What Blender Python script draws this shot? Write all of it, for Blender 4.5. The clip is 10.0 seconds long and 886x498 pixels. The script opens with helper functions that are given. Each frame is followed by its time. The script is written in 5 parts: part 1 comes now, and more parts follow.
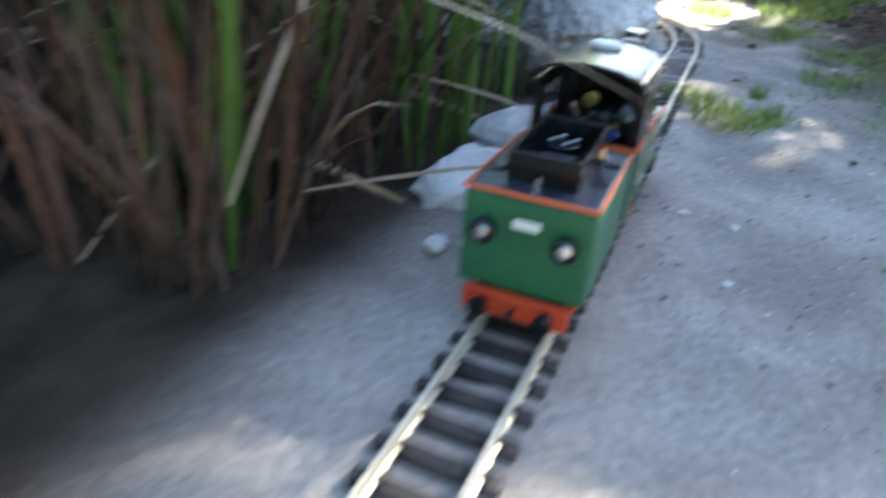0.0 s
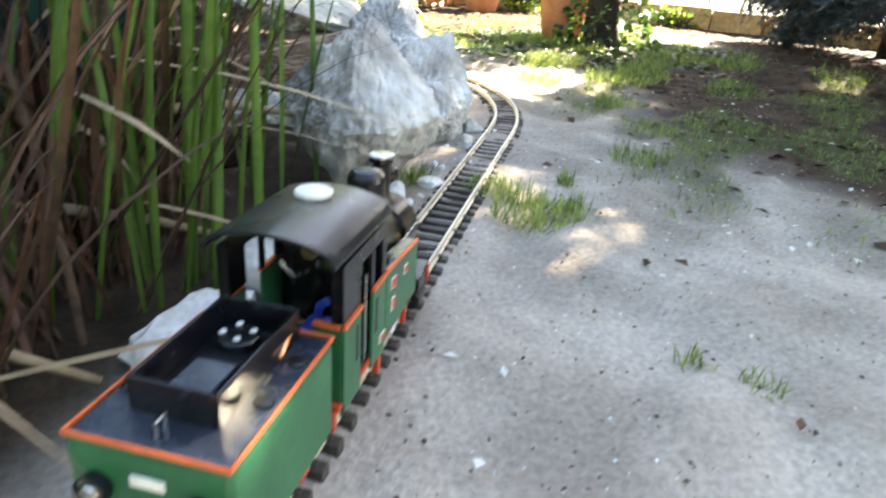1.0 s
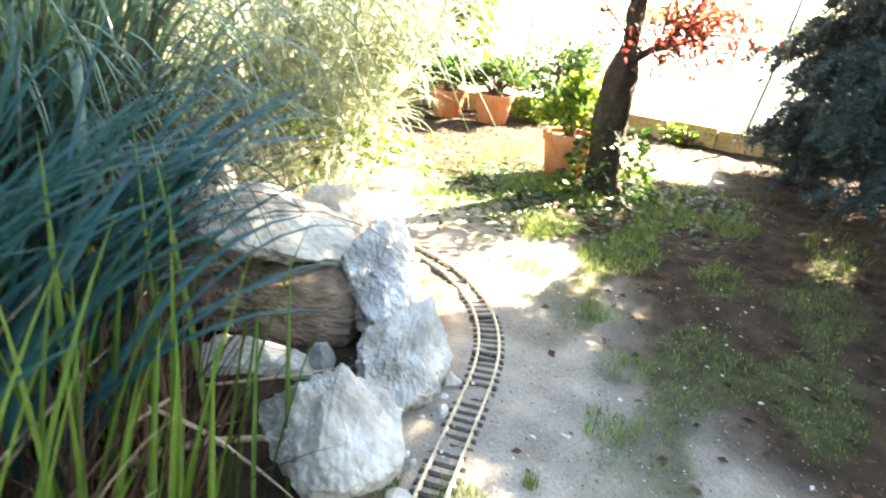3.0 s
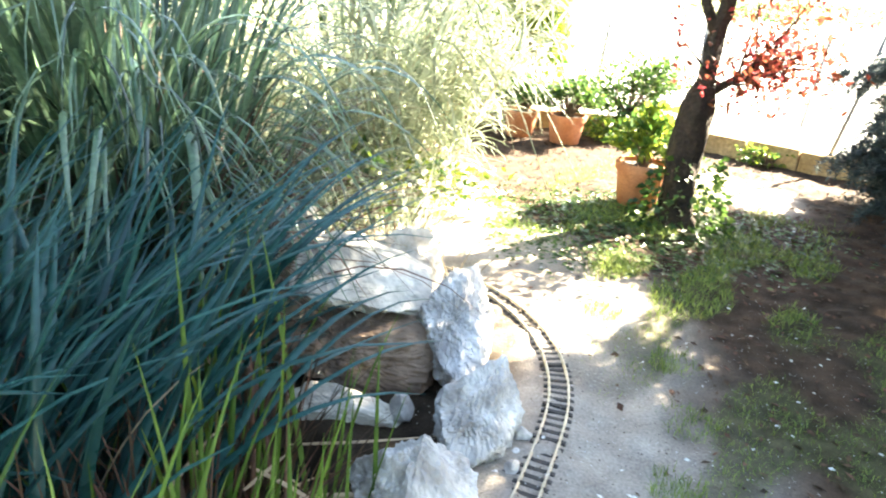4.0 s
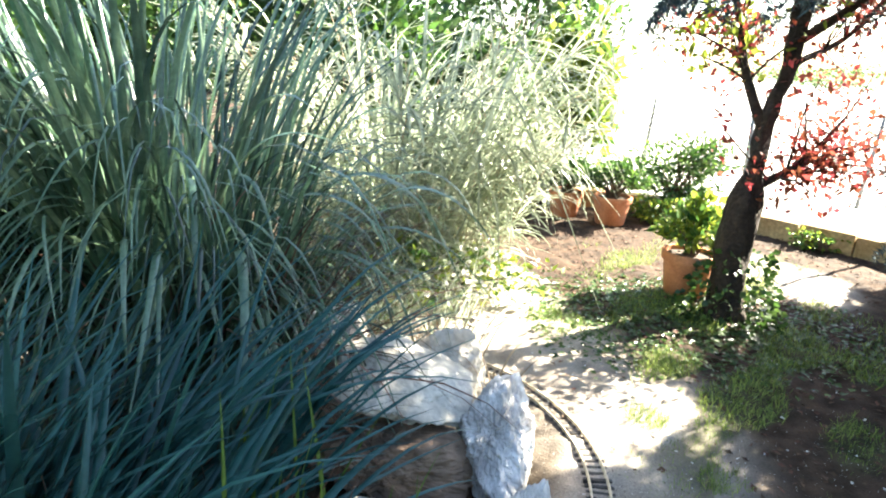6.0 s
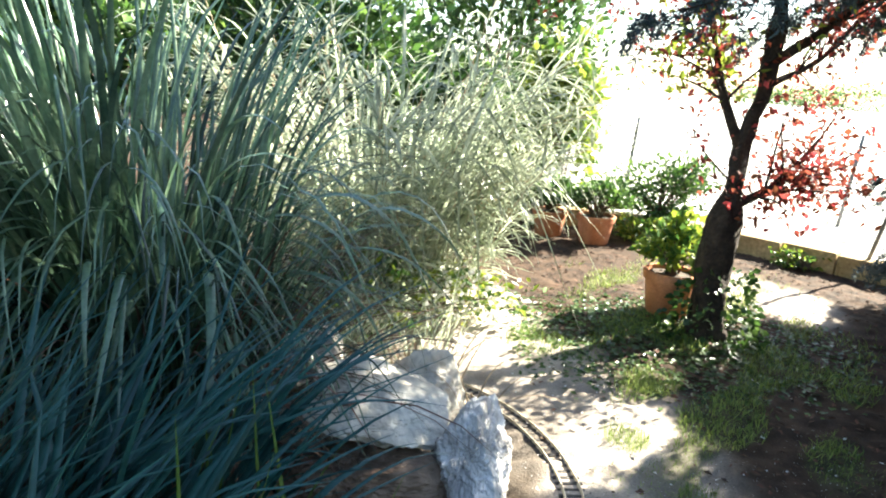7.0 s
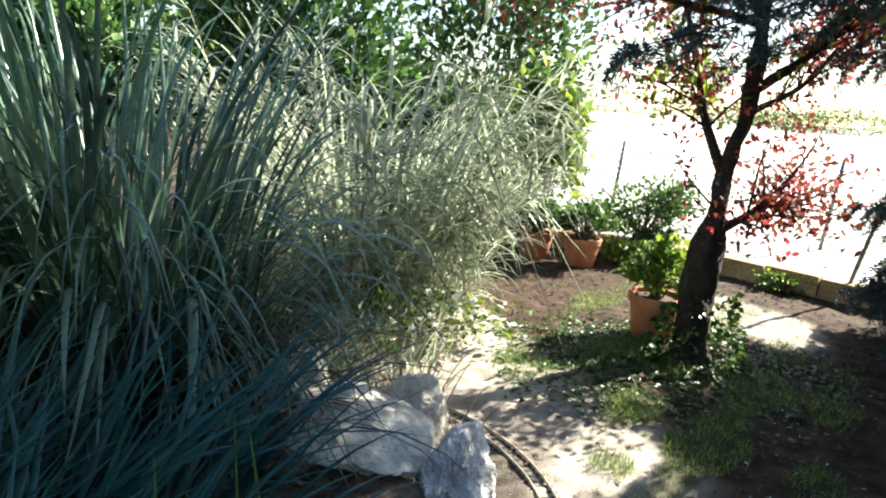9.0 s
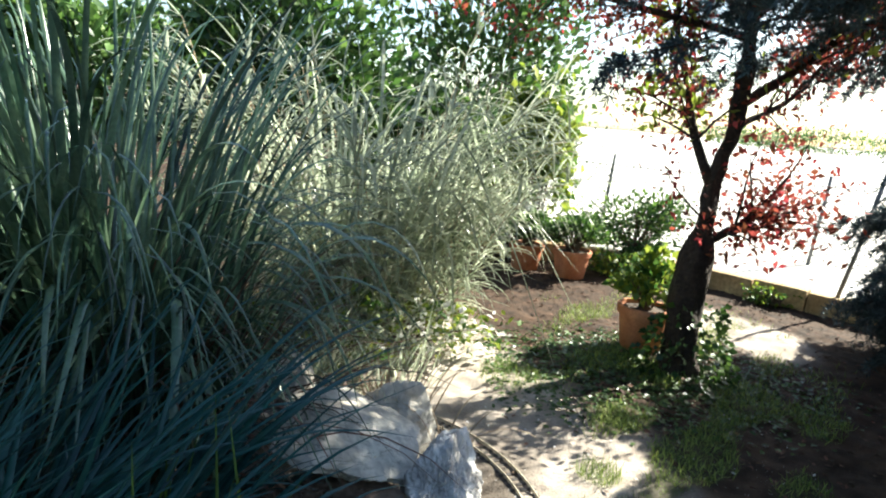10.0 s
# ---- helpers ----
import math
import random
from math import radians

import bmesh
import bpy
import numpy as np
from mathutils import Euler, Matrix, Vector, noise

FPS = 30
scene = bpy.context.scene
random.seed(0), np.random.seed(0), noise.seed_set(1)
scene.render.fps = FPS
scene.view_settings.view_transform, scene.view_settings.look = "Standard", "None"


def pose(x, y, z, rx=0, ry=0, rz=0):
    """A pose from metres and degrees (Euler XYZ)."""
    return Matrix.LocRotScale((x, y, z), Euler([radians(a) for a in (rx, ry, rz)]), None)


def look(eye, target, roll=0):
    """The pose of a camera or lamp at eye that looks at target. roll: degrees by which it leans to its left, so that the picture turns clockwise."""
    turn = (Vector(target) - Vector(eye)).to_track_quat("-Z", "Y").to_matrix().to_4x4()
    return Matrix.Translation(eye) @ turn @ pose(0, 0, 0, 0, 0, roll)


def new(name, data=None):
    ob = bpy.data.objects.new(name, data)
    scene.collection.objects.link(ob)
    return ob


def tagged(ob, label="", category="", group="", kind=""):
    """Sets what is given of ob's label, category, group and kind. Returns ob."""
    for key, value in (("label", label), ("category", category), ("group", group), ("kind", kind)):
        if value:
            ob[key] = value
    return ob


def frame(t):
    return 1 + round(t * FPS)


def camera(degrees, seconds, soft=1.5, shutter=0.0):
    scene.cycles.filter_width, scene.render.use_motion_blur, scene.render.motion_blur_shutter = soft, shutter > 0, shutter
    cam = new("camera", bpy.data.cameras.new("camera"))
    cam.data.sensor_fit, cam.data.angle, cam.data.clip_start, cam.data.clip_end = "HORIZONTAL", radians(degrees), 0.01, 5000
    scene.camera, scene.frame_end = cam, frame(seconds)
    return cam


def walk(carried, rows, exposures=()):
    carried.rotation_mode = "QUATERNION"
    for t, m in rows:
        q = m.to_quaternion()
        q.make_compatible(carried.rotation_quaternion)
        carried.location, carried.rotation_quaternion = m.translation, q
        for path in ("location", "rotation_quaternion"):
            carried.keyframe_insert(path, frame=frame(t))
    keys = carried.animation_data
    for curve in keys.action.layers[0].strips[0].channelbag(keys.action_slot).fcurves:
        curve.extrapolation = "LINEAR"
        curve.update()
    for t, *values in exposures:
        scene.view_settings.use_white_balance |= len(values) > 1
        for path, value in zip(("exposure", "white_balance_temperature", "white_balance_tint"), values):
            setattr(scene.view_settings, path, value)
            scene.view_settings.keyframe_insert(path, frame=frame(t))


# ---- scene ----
cam = camera(68.0, 10.0, soft=2.0, shutter=0.5)
PATH = [
    (0, (0.027, 0.026, 0.272), (0.063, 1.778, -0.692), 4.0),
    (0.2, (0.075, 0.08, 0.272), (0.232, 1.857, -0.632), 4.3),
    (0.5, (0.126, 0.115, 0.298), (0.414, 1.906, -0.544), 4.8),
    (1, (0.165, 0.143, 0.322), (0.523, 1.933, -0.496), 4.4),
    (1.5, (0.205, 0.189, 0.443), (0.683, 1.954, -0.366), 5.9),
    (2, (0.21, 0.231, 0.562), (0.726, 2.025, -0.156), 6.9),
    (2.5, (0.231, 0.258, 0.647), (0.655, 2.085, -0.049), 6.2),
    (4, (0.19, 0.22, 0.897), (0.29, 2.08, 0.167), 4.2),
    (4.5, (0.185, 0.222, 0.924), (0.187, 2.097, 0.227), 3.7),
    (5, (0.176, 0.205, 0.985), (0.111, 2.097, 0.340), 4.3),
    (6.5, (0.208, 0.266, 1.019), (0.172, 2.193, 0.485), 3.5),
    (7, (0.227, 0.261, 1.02), (0.206, 2.195, 0.513), 3.7),
    (7.5, (0.225, 0.265, 1.041), (0.225, 2.202, 0.542), 3.5),
    (8, (0.224, 0.249, 1.028), (0.218, 2.19, 0.549), 4.0),
    (8.5, (0.237, 0.254, 1.022), (0.241, 2.198, 0.549), 4.3),
    (9, (0.234, 0.259, 1.039), (0.245, 2.208, 0.59), 4.2),
    (9.5, (0.238, 0.262, 1.038), (0.263, 2.209, 0.582), 4.4),
    (10, (0.245, 0.256, 1.016), (0.278, 2.214, 0.612), 4.9),
]
EXPOSURES = [(0, 3.65, 6000, 9), (0.5, 4.25, 6900, 9), (1, 4.3, 7800, 9), (1.5, 4.4, 8500, 8), (2.5, 4.5, 8300, 7), (4, 4.5, 7400, 7), (5, 4.2, 6900, 7), (6.5, 3.4, 6600, 6), (8, 2.62, 6450, 5), (10, 2.25, 6300, 5)]
walk(cam, [(t, look(eye, target, roll)) for t, eye, target, roll in PATH], EXPOSURES)

# ---- light ----
SUN_TO = Vector((0.85, 0.53, 0.66)).normalized()
world = bpy.data.worlds.new("sky")
scene.world = world
world.use_nodes = True
wt = world.node_tree
sky = wt.nodes.new("ShaderNodeTexSky")
sky.sky_type = "NISHITA"
sky.sun_disc = False
sky.sun_elevation = math.asin(SUN_TO.z)
sky.sun_rotation = math.atan2(SUN_TO.x, SUN_TO.y)
wt.links.new(sky.outputs[0], wt.nodes["Background"].inputs[0])
wt.nodes["Background"].inputs[1].default_value = 0.062
sun = new("sun", bpy.data.lights.new("sun", "SUN"))
sun.data.energy, sun.data.angle, sun.data.color = 5.0, radians(0.55), (1.0, 0.93, 0.80)
sun.matrix_world = look((SUN_TO * 20)[:], (0, 0, 0))


# ---- materials ----
def material(name, c1, c2, scale=8.0, rough=0.8, metal=0.0, bump=0.3, bump_scale=None, fine=0.35, coat=0.0, spec=0.4,
             glow=0.0, island=0.0, c3=None, depth=0.004):
    """Two-scale noise colour, fine relief, and for leaves light that passes through (glow)."""
    m = bpy.data.materials.new(name)
    m.use_nodes = True
    t = m.node_tree
    n, l = t.nodes, t.links
    b = n["Principled BSDF"]
    co = n.new("ShaderNodeTexCoord")
    big = n.new("ShaderNodeTexNoise")
    big.inputs["Scale"].default_value, big.inputs["Detail"].default_value = scale, 5
    l.new(co.outputs["Object"], big.inputs["Vector"])
    ramp = n.new("ShaderNodeValToRGB")
    ramp.color_ramp.elements[0].position, ramp.color_ramp.elements[1].position = 0.32, 0.68
    ramp.color_ramp.elements[0].color, ramp.color_ramp.elements[1].color = (*c1, 1), (*c2, 1)
    if c3:
        e = ramp.color_ramp.elements.new(0.5)
        e.color = (*c3, 1)
    l.new(big.outputs["Fac"], ramp.inputs[0])
    small = n.new("ShaderNodeTexNoise")
    small.inputs["Scale"].default_value, small.inputs["Detail"].default_value = bump_scale or scale * 9, 6
    l.new(co.outputs["Object"], small.inputs["Vector"])
    grain = n.new("ShaderNodeMapRange")
    grain.inputs[1].default_value, grain.inputs[2].default_value = 0.25, 0.75
    grain.inputs[3].default_value, grain.inputs[4].default_value = 1 - fine, 1 + fine
    l.new(small.outputs["Fac"], grain.inputs[0])
    hsv = n.new("ShaderNodeHueSaturation")
    l.new(ramp.outputs[0], hsv.inputs["Color"])
    value = grain.outputs[0]
    if island:
        geo = n.new("ShaderNodeNewGeometry")
        vary = n.new("ShaderNodeMapRange")
        vary.inputs[3].default_value, vary.inputs[4].default_value = 1 - island, 1 + island
        l.new(geo.outputs["Random Per Island"], vary.inputs[0])
        mul = n.new("ShaderNodeMath")
        mul.operation = "MULTIPLY"
        l.new(value, mul.inputs[0])
        l.new(vary.outputs[0], mul.inputs[1])
        value = mul.outputs[0]
        hue = n.new("ShaderNodeMapRange")
        hue.inputs[3].default_value, hue.inputs[4].default_value = 0.5 + 0.03 * island, 0.5 - 0.05 * island
        l.new(geo.outputs["Random Per Island"], hue.inputs[0])
        l.new(hue.outputs[0], hsv.inputs["Hue"])
    l.new(value, hsv.inputs["Value"])
    l.new(hsv.outputs[0], b.inputs["Base Color"])
    b.inputs["Metallic"].default_value = metal
    b.inputs["Specular IOR Level"].default_value = spec
    b.inputs["Coat Weight"].default_value = coat
    b.inputs["Coat Roughness"].default_value = 0.12
    wear = n.new("ShaderNodeMapRange")
    wear.inputs[3].default_value, wear.inputs[4].default_value = max(0.03, rough - 0.12), min(1, rough + 0.12)
    l.new(big.outputs["Fac"], wear.inputs[0])
    l.new(wear.outputs[0], b.inputs["Roughness"])
    if bump:
        bp = n.new("ShaderNodeBump")
        bp.inputs["Strength"].default_value, bp.inputs["Distance"].default_value = bump, depth
        l.new(small.outputs["Fac"], bp.inputs["Height"])
        l.new(bp.outputs[0], b.inputs["Normal"])
    if glow:
        tr = n.new("ShaderNodeBsdfTranslucent")
        l.new(hsv.outputs[0], tr.inputs["Color"])
        mix = n.new("ShaderNodeMixShader")
        mix.inputs[0].default_value = glow
        l.new(b.outputs[0], mix.inputs[1])
        l.new(tr.outputs[0], mix.inputs[2])
        l.new(mix.outputs[0], n["Material Output"].inputs["Surface"])
    return m


M = {}
M["rock"] = material("pale_quartz_rock", (0.30, 0.27, 0.25), (0.66, 0.64, 0.62), 9, 0.6, bump=0.7, bump_scale=34, fine=0.28, c3=(0.50, 0.47, 0.44), depth=0.010)
M["slab"] = material("pale_limestone", (0.40, 0.36, 0.30), (0.68, 0.64, 0.56), 6, 0.8, bump=0.6, bump_scale=45, fine=0.25, depth=0.005)
M["brown_rock"] = material("rusty_brown_rock", (0.045, 0.027, 0.017), (0.30, 0.20, 0.135), 9, 0.7, bump=0.8, bump_scale=20, fine=0.4, depth=0.012)
M["rail"] = material("brass_rail", (0.48, 0.41, 0.29), (0.66, 0.58, 0.45), 30, 0.42, metal=0.35, bump=0.2, fine=0.25, depth=0.0008)
M["sleeper"] = material("dark_brown_plastic_sleeper", (0.022, 0.018, 0.016), (0.06, 0.05, 0.045), 40, 0.6, bump=0.4, fine=0.4, depth=0.001)
M["black"] = material("black_painted_metal", (0.004, 0.004, 0.005), (0.010, 0.010, 0.012), 25, 0.24, bump=0.1, fine=0.25, coat=0.1, depth=0.0006)
M["roof"] = material("satin_black_roof_paint", (0.008, 0.009, 0.012), (0.020, 0.022, 0.027), 18, 0.27, bump=0.10, fine=0.3, coat=0.35, depth=0.0005)
M["green"] = material("green_painted_metal", (0.012, 0.085, 0.035), (0.022, 0.13, 0.055), 20, 0.40, bump=0.08, fine=0.15, coat=0.2, depth=0.0005)
M["red"] = material("red_painted_metal", (0.42, 0.035, 0.012), (0.58, 0.07, 0.02), 30, 0.42, bump=0.1, fine=0.2, depth=0.0005)
M["orange"] = material("orange_red_lining", (0.55, 0.10, 0.03), (0.62, 0.14, 0.05), 40, 0.45, bump=0, fine=0.15)
M["steel"] = material("bright_steel", (0.5, 0.5, 0.5), (0.72, 0.72, 0.72), 40, 0.28, metal=1.0, bump=0.15, fine=0.2, depth=0.0005)
M["copper"] = material("copper_pipe", (0.60, 0.25, 0.12), (0.78, 0.38, 0.2), 40, 0.32, metal=1.0, bump=0.1, fine=0.2, depth=0.0005)
M["brass"] = material("brass_fitting", (0.6, 0.42, 0.16), (0.78, 0.6, 0.28), 40, 0.3, metal=1.0, bump=0.1, fine=0.2, depth=0.0005)
M["blue"] = material("blue_plastic", (0.01, 0.04, 0.30), (0.02, 0.07, 0.42), 30, 0.4, bump=0, fine=0.1)
M["white"] = material("off_white_enamel", (0.62, 0.60, 0.56), (0.78, 0.77, 0.74), 40, 0.4, bump=0, fine=0.1)
M["deck"] = material("blue_grey_deck_paint", (0.012, 0.016, 0.026), (0.035, 0.042, 0.06), 22, 0.26, bump=0.2, fine=0.3, coat=0.35, depth=0.0006)
M["terracotta"] = material("weathered_terracotta", (0.40, 0.14, 0.06), (0.58, 0.25, 0.13), 10, 0.85, bump=0.3, fine=0.2, depth=0.002)
M["potting"] = material("potting_soil", (0.03, 0.02, 0.012), (0.09, 0.06, 0.04), 30, 0.95, bump=0.8, fine=0.5)
M["bark"] = material("dark_fissured_bark", (0.014, 0.0095, 0.007), (0.055, 0.036, 0.025), 14, 0.9, bump=1.0, bump_scale=70, fine=0.5, depth=0.012)
M["twig"] = material("brown_twig", (0.07, 0.045, 0.03), (0.18, 0.12, 0.08), 20, 0.85, bump=0.4, fine=0.3)
M["kerb"] = material("ochre_stone_kerb", (0.30, 0.20, 0.09), (0.50, 0.37, 0.20), 6, 0.9, bump=0.6, bump_scale=50, fine=0.3, depth=0.005)
M["paving"] = material("pale_concrete_paving", (0.52, 0.49, 0.44), (0.68, 0.65, 0.60), 3, 0.9, bump=0.4, bump_scale=50, fine=0.15)
M["galvanised"] = material("galvanised_steel", (0.13, 0.135, 0.14), (0.24, 0.25, 0.26), 20, 0.6, metal=0.4, bump=0.1, fine=0.2)
M["reed"] = material("green_cattail_leaf", (0.06, 0.135, 0.02), (0.14, 0.23, 0.045), 5, 0.42, bump=0.2, bump_scale=90, fine=0.2, glow=0.35, island=0.4, depth=0.001)
M["reed_blue"] = material("blue_green_grass_leaf", (0.014, 0.062, 0.060), (0.034, 0.10, 0.097), 5, 0.28, bump=0.15, bump_scale=90, fine=0.2, glow=0.25, island=0.45, depth=0.001)
M["arch"] = material("arching_grass_leaf", (0.045, 0.095, 0.062), (0.13, 0.20, 0.125), 5, 0.20, bump=0.15, bump_scale=90, fine=0.25, glow=0.28, island=0.65, spec=0.8, depth=0.001)
M["feather"] = material("pale_feathery_grass", (0.24, 0.29, 0.19), (0.50, 0.54, 0.42), 5, 0.24, bump=0.1, fine=0.2, glow=0.62, island=0.45)
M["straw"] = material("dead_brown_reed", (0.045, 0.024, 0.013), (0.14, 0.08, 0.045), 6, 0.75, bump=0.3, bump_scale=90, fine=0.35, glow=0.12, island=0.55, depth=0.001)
M["tan"] = material("dry_tan_reed", (0.26, 0.18, 0.10), (0.44, 0.33, 0.21), 6, 0.7, bump=0.3, bump_scale=90, fine=0.25, island=0.3, depth=0.001)
M["lawn"] = material("short_grass", (0.12, 0.19, 0.035), (0.25, 0.33, 0.08), 6, 0.6, bump=0, fine=0.2, glow=0.35, island=0.5)
M["herb"] = material("herb_leaf", (0.05, 0.13, 0.025), (0.12, 0.22, 0.05), 6, 0.5, bump=0, fine=0.2, glow=0.35, island=0.5)
M["lime"] = material("lime_green_leaf", (0.16, 0.24, 0.025), (0.30, 0.36, 0.06), 6, 0.5, bump=0, fine=0.2, glow=0.45, island=0.4)
M["dark_leaf"] = material("dark_shrub_leaf", (0.02, 0.06, 0.015), (0.06, 0.12, 0.03), 5, 0.45, bump=0, fine=0.2, glow=0.25, island=0.5)
M["ivy"] = material("ivy_leaf", (0.025, 0.065, 0.015), (0.07, 0.135, 0.03), 6, 0.4, bump=0, fine=0.2, glow=0.3, island=0.5)
M["plum"] = material("red_plum_leaf", (0.13, 0.026, 0.018), (0.30, 0.085, 0.05), 6, 0.45, bump=0, fine=0.2, glow=0.55, island=0.5)
M["needle"] = material("blue_grey_needle", (0.018, 0.034, 0.040), (0.05, 0.076, 0.088), 8, 0.5, bump=0, fine=0.25, glow=0.12, island=0.4)
M["petal"] = material("white_petal", (0.72, 0.70, 0.66), (0.82, 0.81, 0.78), 30, 0.6, bump=0, fine=0.08, glow=0.3)
M["chip"] = material("pale_stone_chip", (0.45, 0.42, 0.40), (0.75, 0.74, 0.72), 20, 0.6, bump=0.3, fine=0.2, island=0.25)
M["litter"] = material("dry_leaf_litter", (0.04, 0.021, 0.011), (0.12, 0.068, 0.036), 10, 0.85, bump=0.2, fine=0.3, glow=0.1, island=0.6)
M["water"] = material("dark_pond_water", (0.006, 0.008, 0.006), (0.012, 0.014, 0.010), 3, 0.14, bump=0.15, bump_scale=14, fine=0.1, spec=0.6)


def ground_material():
    m = bpy.data.materials.new("sandy_soil")
    m.use_nodes = True
    t = m.node_tree
    n, l = t.nodes, t.links
    b = n["Principled BSDF"]
    co = n.new("ShaderNodeTexCoord")

    def noise_of(scale, detail=6):
        q = n.new("ShaderNodeTexNoise")
        q.inputs["Scale"].default_value, q.inputs["Detail"].default_value = scale, detail
        l.new(co.outputs["Object"], q.inputs["Vector"])
        return q.outputs["Fac"]

    def ramp_of(fac, a, c, lo=0.35, hi=0.65):
        r = n.new("ShaderNodeValToRGB")
        r.color_ramp.elements[0].position, r.color_ramp.elements[1].position = lo, hi
        r.color_ramp.elements[0].color, r.color_ramp.elements[1].color = (*a, 1), (*c, 1)
        l.new(fac, r.inputs[0])
        return r.outputs[0]

    def mixed(fac, a, c):
        q = n.new("ShaderNodeMix")
        q.data_type = "RGBA"
        l.new(fac, q.inputs[0])
        l.new(a, q.inputs[6])
        l.new(c, q.inputs[7])
        return q.outputs[2]

    sand = ramp_of(noise_of(7), (0.28, 0.235, 0.195), (0.43, 0.375, 0.32))
    soil = ramp_of(noise_of(11), (0.024, 0.0145, 0.009), (0.075, 0.045, 0.028))
    mossy = ramp_of(noise_of(15), (0.035, 0.037, 0.016), (0.09, 0.088, 0.04))
    dark_ground = ramp_of(noise_of(12), (0.02, 0.014, 0.009), (0.06, 0.042, 0.028))

    def mask(name):
        a = n.new("ShaderNodeAttribute")
        a.attribute_name = name
        return a.outputs["Fac"]

    col = mixed(mask("soil"), sand, soil)
    col = mixed(mask("moss"), col, mossy)
    col = mixed(mask("dark_ground"), col, dark_ground)
    grains = n.new("ShaderNodeMapRange")
    grains.inputs[1].default_value, grains.inputs[2].default_value = 0.25, 0.75
    grains.inputs[3].default_value, grains.inputs[4].default_value = 0.72, 1.25
    fine = noise_of(160, 5)
    l.new(fine, grains.inputs[0])
    hsv = n.new("ShaderNodeHueSaturation")
    l.new(col, hsv.inputs["Color"])
    l.new(grains.outputs[0], hsv.inputs["Value"])
    l.new(hsv.outputs[0], b.inputs["Base Color"])
    b.inputs["Roughness"].default_value = 0.95
    b.inputs["Specular IOR Level"].default_value = 0.2
    bp = n.new("ShaderNodeBump")
    bp.inputs["Strength"].default_value, bp.inputs["Distance"].default_value = 0.8, 0.004
    l.new(fine, bp.inputs["Height"])
    l.new(bp.outputs[0], b.inputs["Normal"])
    return m


M["ground"] = ground_material()


# ---- builders ----
def link_mesh(name, mesh, mat, parent=None, label="", smooth=False):
    mesh.materials.append(mat)
    if smooth:
        mesh.shade_smooth()
    ob = new(name, mesh)
    if parent:
        ob.parent = parent
    if label:
        tagged(ob, label)
    return ob


def part(name, bm, mat, parent=None, label="", smooth=False):
    me = bpy.data.meshes.new(name)
    bm.to_mesh(me)
    bm.free()
    return link_mesh(name, me, mat, parent, label, smooth)


def pydata(name, verts, faces, mat, parent=None, label="", smooth=True):
    me = bpy.data.meshes.new(name)
    me.from_pydata(verts, [], faces)
    return link_mesh(name, me, mat, parent, label, smooth)


def thing(name, at, label, category, group="", kind="", turn=0.0):
    ob = new(name)
    ob.empty_display_size = 0.05
    ob.matrix_basis = Matrix.Translation(at) @ Matrix.Rotation(turn, 4, "Z")
    return tagged(ob, label, category, group, kind)


def box(x0, x1, y0, y1, z0, z1, bevel=0.0, bm=None):
    own = bm is None
    bm = bm or bmesh.new()
    r = bmesh.ops.create_cube(bm, size=1, matrix=Matrix.Translation(((x0 + x1) / 2, (y0 + y1) / 2, (z0 + z1) / 2)) @ Matrix.Diagonal((x1 - x0, y1 - y0, z1 - z0, 1)))
    if bevel:
        edges = list({e for v in r["verts"] for e in v.link_edges})
        bmesh.ops.bevel(bm, geom=edges, offset=bevel, segments=2, profile=0.5, affect="EDGES")
    return bm


def lathe(profile, n=24, m=None, bm=None):
    """Turns (radius, z) pairs round the z axis."""
    bm = bm or bmesh.new()
    m = m or Matrix()
    rings = []
    for r, z in profile:
        rings.append([bm.verts.new(m @ Vector((r * math.cos(2 * math.pi * i / n), r * math.sin(2 * math.pi * i / n), z))) for i in range(n)])
    for a, c in zip(rings, rings[1:]):
        for i in range(n):
            bm.faces.new((a[i], a[(i + 1) % n], c[(i + 1) % n], c[i]))
    bm.faces.new(list(reversed(rings[0])))
    bm.faces.new(rings[-1])
    return bm


ALONG_Y = Matrix.Rotation(radians(-90), 4, "X")
ALONG_X = Matrix.Rotation(radians(90), 4, "Y")


def tube(points, radii, n=8, bm=None):
    bm = bm or bmesh.new()
    pts = [Vector(p) for p in points]
    if not isinstance(radii, (list, tuple)):
        radii = [radii] * len(pts)
    rings = []
    side = Vector((0.37, 0.21, 0.9)).normalized()
    for i, p in enumerate(pts):
        d = (pts[min(i + 1, len(pts) - 1)] - pts[max(i - 1, 0)]).normalized()
        u = d.cross(side)
        if u.length < 0.1:
            u = d.cross(Vector((1, 0, 0)))
        u.normalize()
        w = d.cross(u).normalized()
        rings.append([bm.verts.new(p + radii[i] * (math.cos(2 * math.pi * k / n) * u + math.sin(2 * math.pi * k / n) * w)) for k in range(n)])
    for a, c in zip(rings, rings[1:]):
        for k in range(n):
            bm.faces.new((a[k], a[(k + 1) % n], c[(k + 1) % n], c[k]))
    bm.faces.new(list(reversed(rings[0])))
    bm.faces.new(rings[-1])
    return bm


